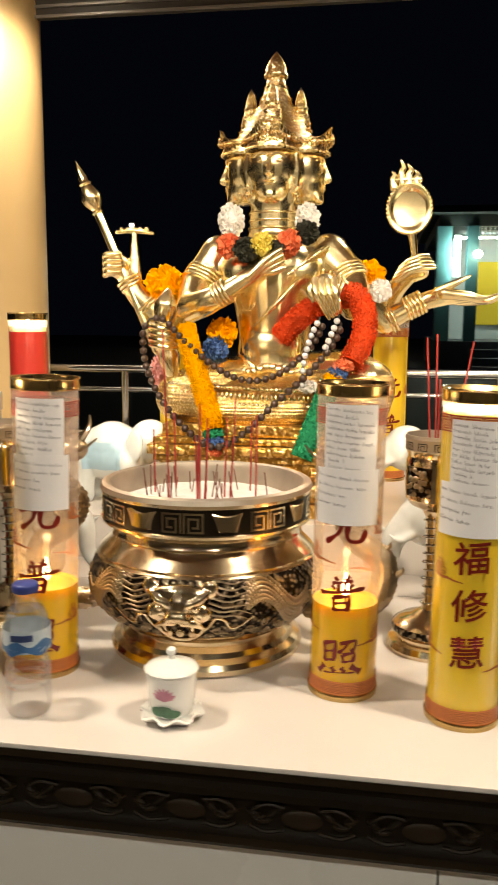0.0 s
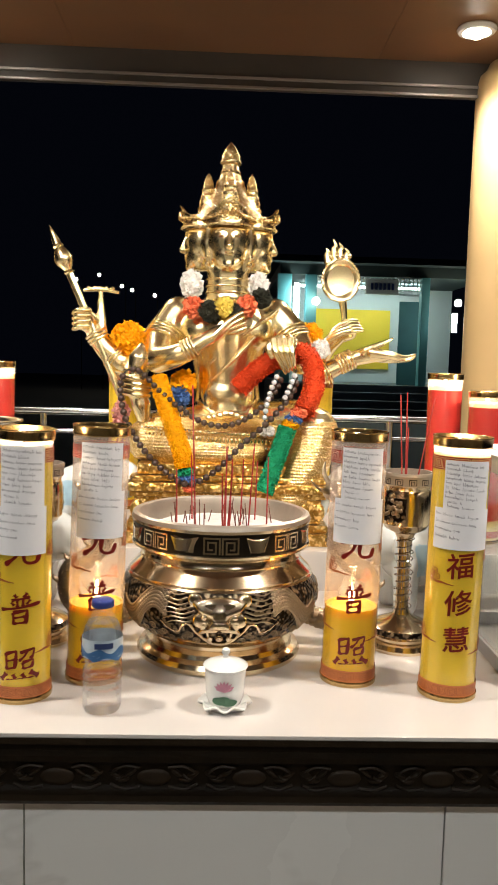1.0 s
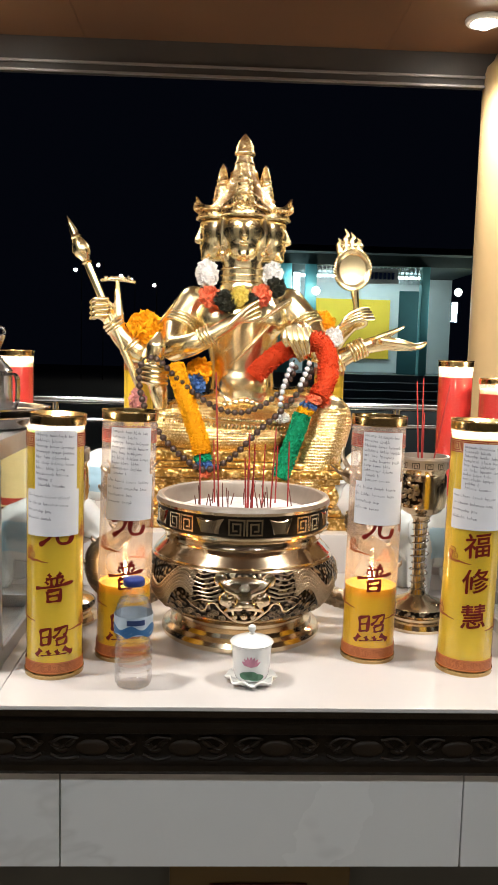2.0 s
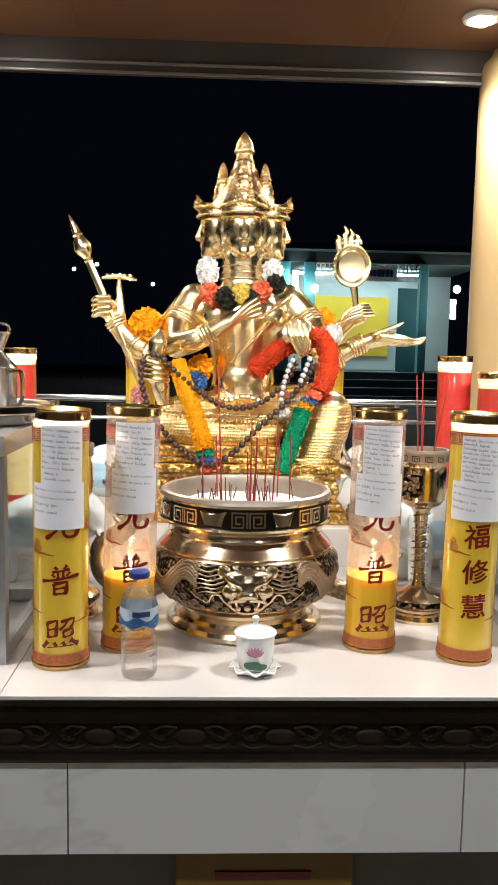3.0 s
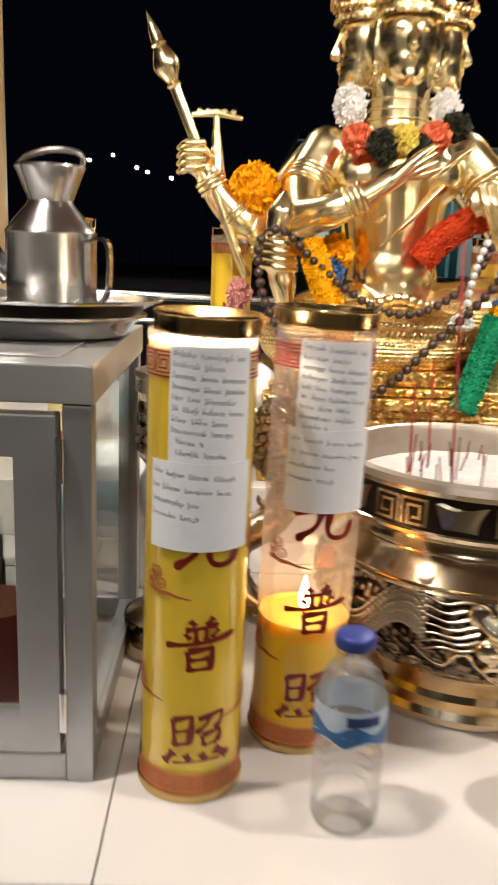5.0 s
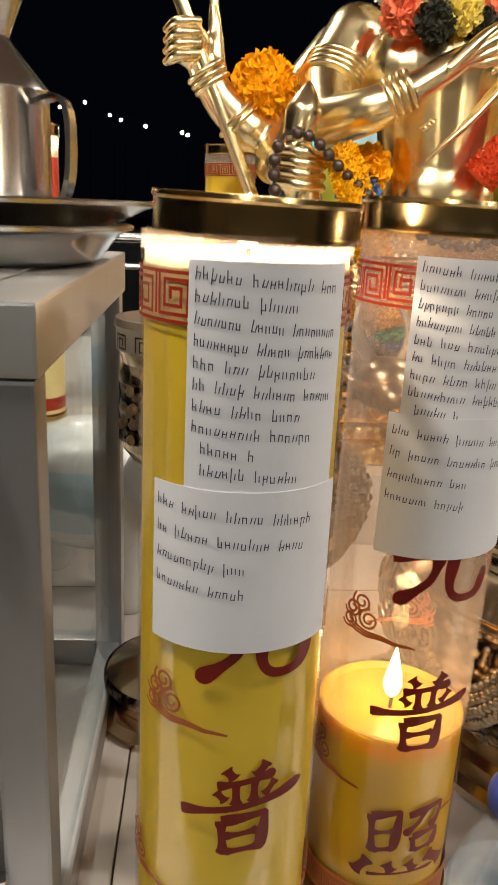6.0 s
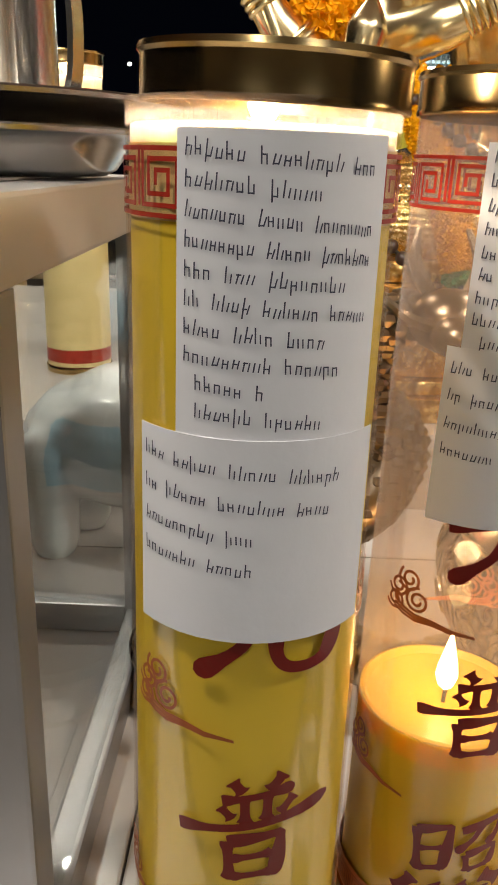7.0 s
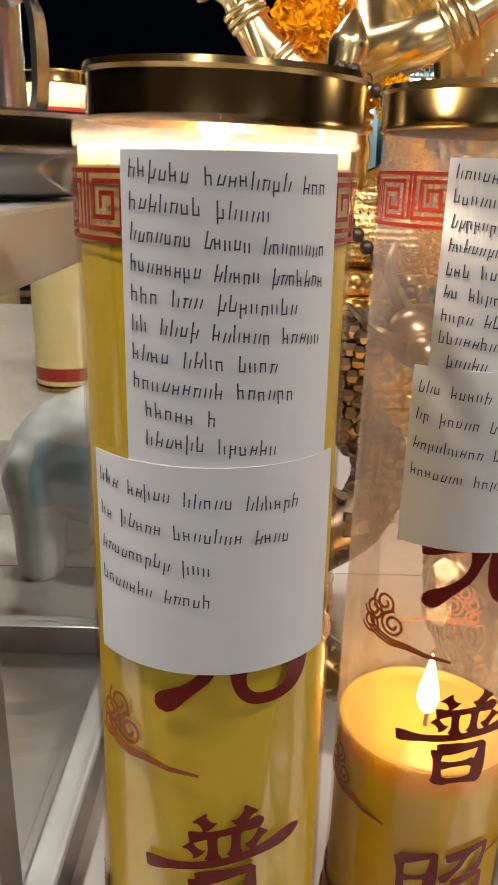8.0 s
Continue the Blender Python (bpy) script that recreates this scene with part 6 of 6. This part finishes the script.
# ---- steel and glass cabinets, trays and jug ----
def cabinet(x0, x1, y0, y1, label):
    t = thing("steel_cabinet", (x0 + x1) / 2, (y0 + y1) / 2, TOP, label, "cabinet", "steel cabinets")
    w, d, h = (x1 - x0) / 2, (y1 - y0) / 2, 0.362
    f = 0.023

    def add(name, mm, *b, bev=0.002, label=""):
        return part(name, box(bmesh.new(), *b, bev), mm, t, label, smooth=False)

    for sx in (-1, 1):
        for sy in (-1, 1):
            cx, cy = sx * (w - f / 2), sy * (d - f / 2)
            add("post", M_STEELDULL, cx - f / 2, cx + f / 2, cy - f / 2, cy + f / 2, 0.0, h - 0.032)
    for sy in (-1, 1):
        cy = sy * (d - f / 2)
        add("rail", M_STEELDULL, -w + f + 0.0005, w - f - 0.0005, cy - f / 2 + 0.002, cy + f / 2 - 0.002, 0.001, 0.026)
    for sx in (-1, 1):
        cx = sx * (w - f / 2)
        add("side_rail", M_STEELDULL, cx - f / 2 + 0.002, cx + f / 2 - 0.002, -d + f + 0.0005, d - f - 0.0005, 0.001, 0.026)
        add("side_pane", M_GLASS, cx + sx * 0.004 - 0.0015, cx + sx * 0.004 + 0.0015, -d + f, d - f, 0.0265, h - 0.0325, bev=0, label="clear glass pane")
    add("top", M_STEELTOP, -w - 0.002, w + 0.002, -d - 0.002, d + 0.002, h - 0.031, h, label="flat brushed steel top")
    add("top_sheet", M_STEELTOP, -w + 0.03, w - 0.03, -d + 0.03, d - 0.03, h + 0.0005, h + 0.0015, bev=0)
    add("back_pane", M_GLASS, -w + f, w - f, d - 0.014, d - 0.011, 0.0265, h - 0.0325, bev=0)
    dx1 = w - f - 0.004
    door = part("door", bmesh.new(), M_STEELDULL, t)
    bm = bmesh.new()
    dz0, dz1, dy = 0.030, h - 0.040, -d - 0.003
    loops = []
    for yy, inset in ((dy, 0.0), (dy, 0.034), (dy + 0.020, 0.034), (dy + 0.020, 0.0)):
        loops.append([bm.verts.new((xx, yy, zz)) for xx, zz in ((-w + 0.004 + inset, dz0 + inset), (dx1 - inset, dz0 + inset), (dx1 - inset, dz1 - inset), (-w + 0.004 + inset, dz1 - inset))])
    for la, lb in zip(loops, loops[1:] + loops[:1]):
        for k in range(4):
            bm.faces.new((la[k], la[(k + 1) % 4], lb[(k + 1) % 4], lb[k]))
    bmesh.ops.recalc_face_normals(bm, faces=bm.faces[:])
    bmesh.ops.bevel(bm, geom=bm.edges[:], offset=0.0015, segments=2, affect="EDGES", profile=0.7)
    door.data = finish("door", bm, M_STEELDULL, False)
    part("pane", box(bmesh.new(), -w + 0.039, dx1 - 0.035, dy + 0.008, dy + 0.011, dz0 + 0.037, dz1 - 0.037), M_GLASS, door, "clear glass pane", smooth=False)
    for z in (0.07, h - 0.075):
        part("hinge", tube(bmesh.new(), [(dx1 + 0.003, dy - 0.001, z - 0.018), (dx1 + 0.003, dy - 0.001, z + 0.018)], 0.004, 10), M_CHROME, door)
    return t


cabinet(-1.06, -0.618, 0.940, 1.285, "stainless steel cabinet with glass panes and a hinged glass door")
cabinet(0.232, 0.67, 1.000, 1.345, "stainless steel cabinet with glass panes and a hinged glass door")
for x, y in ((-0.735, 1.06), (-0.85, 1.08), (-0.93, 1.06), (-0.80, 1.18)):
    t = thing("glass_jar", x, y, TOP + 0.0003, "round glass jar with dark red liquid in the cabinet", "jar", "jars in the cabinet")
    part("glass", lathe(bmesh.new(), [(0, 0.0), (0.040, 0.0), (0.043, 0.004), (0.043, 0.150), (0.038, 0.158), (0.038, 0.166), (0.0365, 0.166), (0.0365, 0.158), (0.041, 0.149), (0.041, 0.005), (0, 0.003)], 32), M_GLASS, t, "clear glass")
    part("liquid", lathe(bmesh.new(), [(0, 0.0035), (0.0405, 0.0055), (0.0405, 0.110), (0, 0.110)], 32), M_REDJAR, t, "dark red liquid")

TZ = TOP + 0.3637


def pan(x, y, z, r, h, label):
    bm = lathe(bmesh.new(), [(0, 0.0), (r * 0.74, 0.0), (r * 0.80, 0.003), (r * 0.88, h * 0.75), (r * 0.93, h), (r * 0.995, h + 0.002), (r, h + 0.004), (r * 0.99, h + 0.005), (r * 0.92, h + 0.003), (r * 0.865, h * 0.8), (r * 0.78, 0.005), (0, 0.003)], 64)
    ob = tagged(part("steel_tray", bm, M_STEEL, None, angle=50), label, "tray", "steel trays")
    ob.matrix_basis = pose(x, y, z)


pan(-0.694, 1.135, TZ, 0.098, 0.018, "deep round stainless steel pan on the cabinet")
pan(-0.692, 1.140, TZ + 0.0225, 0.112, 0.010, "wide round stainless steel tray on a deeper pan")
jug = thing("steel_jug", -0.692, 1.150, TZ + 0.0262, "stainless steel oil jug with a hoop and a strap handle", "jug")
bm = lathe(bmesh.new(), [(0, 0.0), (0.042, 0.0), (0.044, 0.002), (0.044, 0.070), (0.0448, 0.0715), (0.044, 0.073), (0.040, 0.078), (0.024, 0.097), (0.0215, 0.101), (0.0225, 0.104), (0.033, 0.131), (0.0342, 0.132), (0.0335, 0.134), (0.0315, 0.131), (0.020, 0.103), (0, 0.100)], 56)
part("body", bm, M_STEEL, jug, angle=30)


def strap(bm, pts, w, t):
    """A flat metal strap along points, wide in y."""
    sp = spline(pts, 8)
    rows = []
    for i, p in enumerate(sp):
        d = (sp[min(i + 1, len(sp) - 1)] - sp[max(i - 1, 0)]).normalized()
        n = d.cross(Vector((0, 1, 0))).normalized() * t / 2
        rows.append([bm.verts.new(p + n + Vector((0, e * w / 2, 0))) for e in (-1, 1)] + [bm.verts.new(p - n + Vector((0, e * w / 2, 0))) for e in (1, -1)])
    for a, b in zip(rows, rows[1:]):
        for k in range(4):
            bm.faces.new((a[k], a[(k + 1) % 4], b[(k + 1) % 4], b[k]))
    bm.faces.new(rows[0])
    bm.faces.new(rows[-1])
    return bm


part("side_handle", strap(bmesh.new(), [(0.040, -0.012, 0.064), (0.056, -0.018, 0.067), (0.063, -0.020, 0.056), (0.0625, -0.020, 0.022), (0.054, -0.017, 0.006), (0.041, -0.012, 0.004)], 0.016, 0.0030), M_STEEL, jug, angle=60).matrix_basis = pose(0, 0, 0, 0, 0, -6)
part("hoop_handle", tube(bmesh.new(), spline([(-0.033, 0.0, 0.131), (-0.022, -0.004, 0.141), (0.004, -0.006, 0.148), (0.026, -0.002, 0.147), (0.031, 0.004, 0.140), (0.026, 0.012, 0.133)], 6), 0.0028, 10), M_STEEL, jug)
part("spout", tube(bmesh.new(), spline([(-0.040, 0, 0.028), (-0.058, 0, 0.05), (-0.068, 0, 0.085), (-0.078, 0, 0.106)], 6), [0.012 - 0.0078 * i / 18 for i in range(19)], 14), M_STEEL, jug)


# ---- flower garlands and beads on the statue ----
def tuft(x, y, z, r, m, label, n=260, size=0.009, squash=1.0, seed=0, name="flower_tuft"):
    ob = tagged(part(name, petals(bmesh.new(), (0, 0, 0), r, n, size, random.Random(seed), squash), m, None, smooth=False), label, "flower", "flower tufts")
    ob.matrix_basis = pose(x, y, z)
    return ob


tuft(-0.478, 1.825, 1.588, 0.040, M_MARI, "orange marigold tuft hung on the statue's arm", 420, 0.011, 1.1, 1)
tuft(-0.335, 1.775, 1.486, 0.028, M_MARI, "orange marigold tuft hung on the statue's arm", 260, 0.010, 1, 2)
tuft(-0.020, 1.845, 1.612, 0.030, M_MARI, "orange marigold tuft hung on the statue's arm", 260, 0.010, 1, 3)
tuft(0.004, 1.80, 1.578, 0.022, M_WHT, "white flower tuft on the statue's arm", 240, 0.007, 1, 4)
tuft(-0.3215, 1.800, 1.728, 0.026, M_WHT, "white flower tuft at the statue's neck", 320, 0.007, 1.35, 5)
tuft(-0.156, 1.805, 1.731, 0.024, M_WHT, "white flower tuft at the statue's neck", 320, 0.007, 1.3, 6)
tuft(-0.314, 1.735, 1.669, 0.022, M_PNK, "coral red flower tuft at the statue's neck", 160, 0.010, 1, 7)
tuft(-0.186, 1.735, 1.676, 0.022, M_PNK, "coral red flower tuft at the statue's neck", 160, 0.010, 1, 8)
tuft(-0.275, 1.72, 1.659, 0.022, M_BLK, "dark flower tuft at the statue's neck", 160, 0.010, 1, 9)
tuft(-0.150, 1.745, 1.695, 0.020, M_BLK, "dark flower tuft at the statue's neck", 160, 0.010, 1, 10)
tuft(-0.212, 1.72, 1.660, 0.014, M_BLK, "dark flower tuft at the statue's neck", 100, 0.009, 1, 11)
tuft(-0.240, 1.716, 1.670, 0.020, M_LYEL, "lemon yellow flower tuft at the statue's neck", 140, 0.009, 1, 12)
tuft(-0.348, 1.755, 1.452, 0.024, M_BLU, "dark blue flower tuft beside the statue's waist", 160, 0.010, 1, 14)
tuft(-0.505, 1.88, 1.365, 0.018, M_PALEPINK, "pale pink flower tuft beside the statue", 120, 0.009, 1.2, 15)
tuft(-0.500, 1.86, 1.405, 0.020, M_PALEPINK, "pale pink flower tuft beside the statue", 140, 0.009, 1.3, 13)


def rope(pts, r, m, label, seed, size=0.0052, name="flower_garland"):
    return tagged(part(name, petal_rope(bmesh.new(), pts, r, size, random.Random(seed), 120), m, None, smooth=False), label, "garland", "flower garlands")


rope([(-0.392, 1.660, 1.500), (-0.372, 1.638, 1.445), (-0.350, 1.622, 1.385), (-0.330, 1.612, 1.330), (-0.322, 1.606, 1.295)], 0.021, M_YEL, "yellow flower garland hanging from the statue's hand", 31)
rope([(-0.200, 1.712, 1.476), (-0.172, 1.708, 1.508), (-0.132, 1.702, 1.540), (-0.092, 1.700, 1.556)], 0.024, M_RED, "red flower garland looped over the statue's hand", 32)
rope([(-0.075, 1.700, 1.560), (-0.048, 1.690, 1.566), (-0.026, 1.680, 1.532), (-0.026, 1.662, 1.480), (-0.048, 1.640, 1.432)], 0.024, M_RED, "red flower garland looped over the statue's hand", 33)
rope([(-0.088, 1.622, 1.392), (-0.103, 1.612, 1.345), (-0.120, 1.600, 1.300), (-0.140, 1.588, 1.245)], 0.020, M_GRN, "green flower garland hanging below a red one", 34)
for i, (p, m, nm) in enumerate((((-0.062, 1.630, 1.425), M_PNK, "pink"), ((-0.073, 1.628, 1.412), M_BLU, "blue"), ((-0.081, 1.625, 1.400), M_YEL, "yellow"), ((-0.321, 1.604, 1.287), M_GRN, "green"), ((-0.318, 1.602, 1.270), M_BLU, "blue"), ((-0.312, 1.601, 1.255), M_PNK, "pink"), ((-0.136, 1.655, 1.38), M_WHT, "white"))):
    tuft(*p, 0.0185, m, nm + " flower joint of a garland", 120, 0.007, 0.6, 60 + i, "garland_joint")


def beads(pts, r, m, label, name, loop):
    sp = spline(pts, 24, loop)
    t = thing(name, *sp[0], label, "beads", "prayer beads")
    me = finish("bead", ball(bmesh.new(), (0, 0, 0), r, 10, 7), m)
    base, acc = sp[0], 0.0
    prev = sp[0]
    for p in sp[1:] + ([sp[0]] if loop else []):
        acc += (p - prev).length
        prev = p
        if acc >= r * 1.95:
            acc = 0.0
            ob = new("bead", me)
            ob.parent = t
            ob.location = p - base
    part("cord", tube(bmesh.new(), [p - base for p in sp], r * 0.3, 6, loop=loop), M_WICK, t)
    return t


beads([(-0.462, 1.64, 1.515), (-0.474, 1.632, 1.480), (-0.462, 1.622, 1.410), (-0.420, 1.606, 1.340), (-0.362, 1.590, 1.285), (-0.312, 1.580, 1.262), (-0.255, 1.585, 1.290), (-0.195, 1.595, 1.350), (-0.130, 1.605, 1.410), (-0.082, 1.612, 1.470), (-0.068, 1.622, 1.510)], 0.0080, M_BEAD, "long string of dark wooden prayer beads", "prayer_beads", False)
beads([(-0.462, 1.64, 1.515), (-0.430, 1.640, 1.512), (-0.385, 1.632, 1.470), (-0.335, 1.620, 1.430), (-0.280, 1.612, 1.400), (-0.225, 1.612, 1.395), (-0.170, 1.618, 1.420), (-0.125, 1.625, 1.465), (-0.105, 1.632, 1.505)], 0.0074, M_BEAD, "string of dark wooden prayer beads over the statue's lap", "prayer_beads", False)
beads([(-0.110, 1.628, 1.520), (-0.128, 1.618, 1.480), (-0.140, 1.612, 1.430), (-0.142, 1.610, 1.385)], 0.0066, M_PEARL, "short string of silver beads", "prayer_beads", False)
beads([(-0.072, 1.615, 1.525), (-0.085, 1.607, 1.490), (-0.098, 1.603, 1.460)], 0.0066, M_PEARL, "short string of silver beads", "prayer_beads", False)
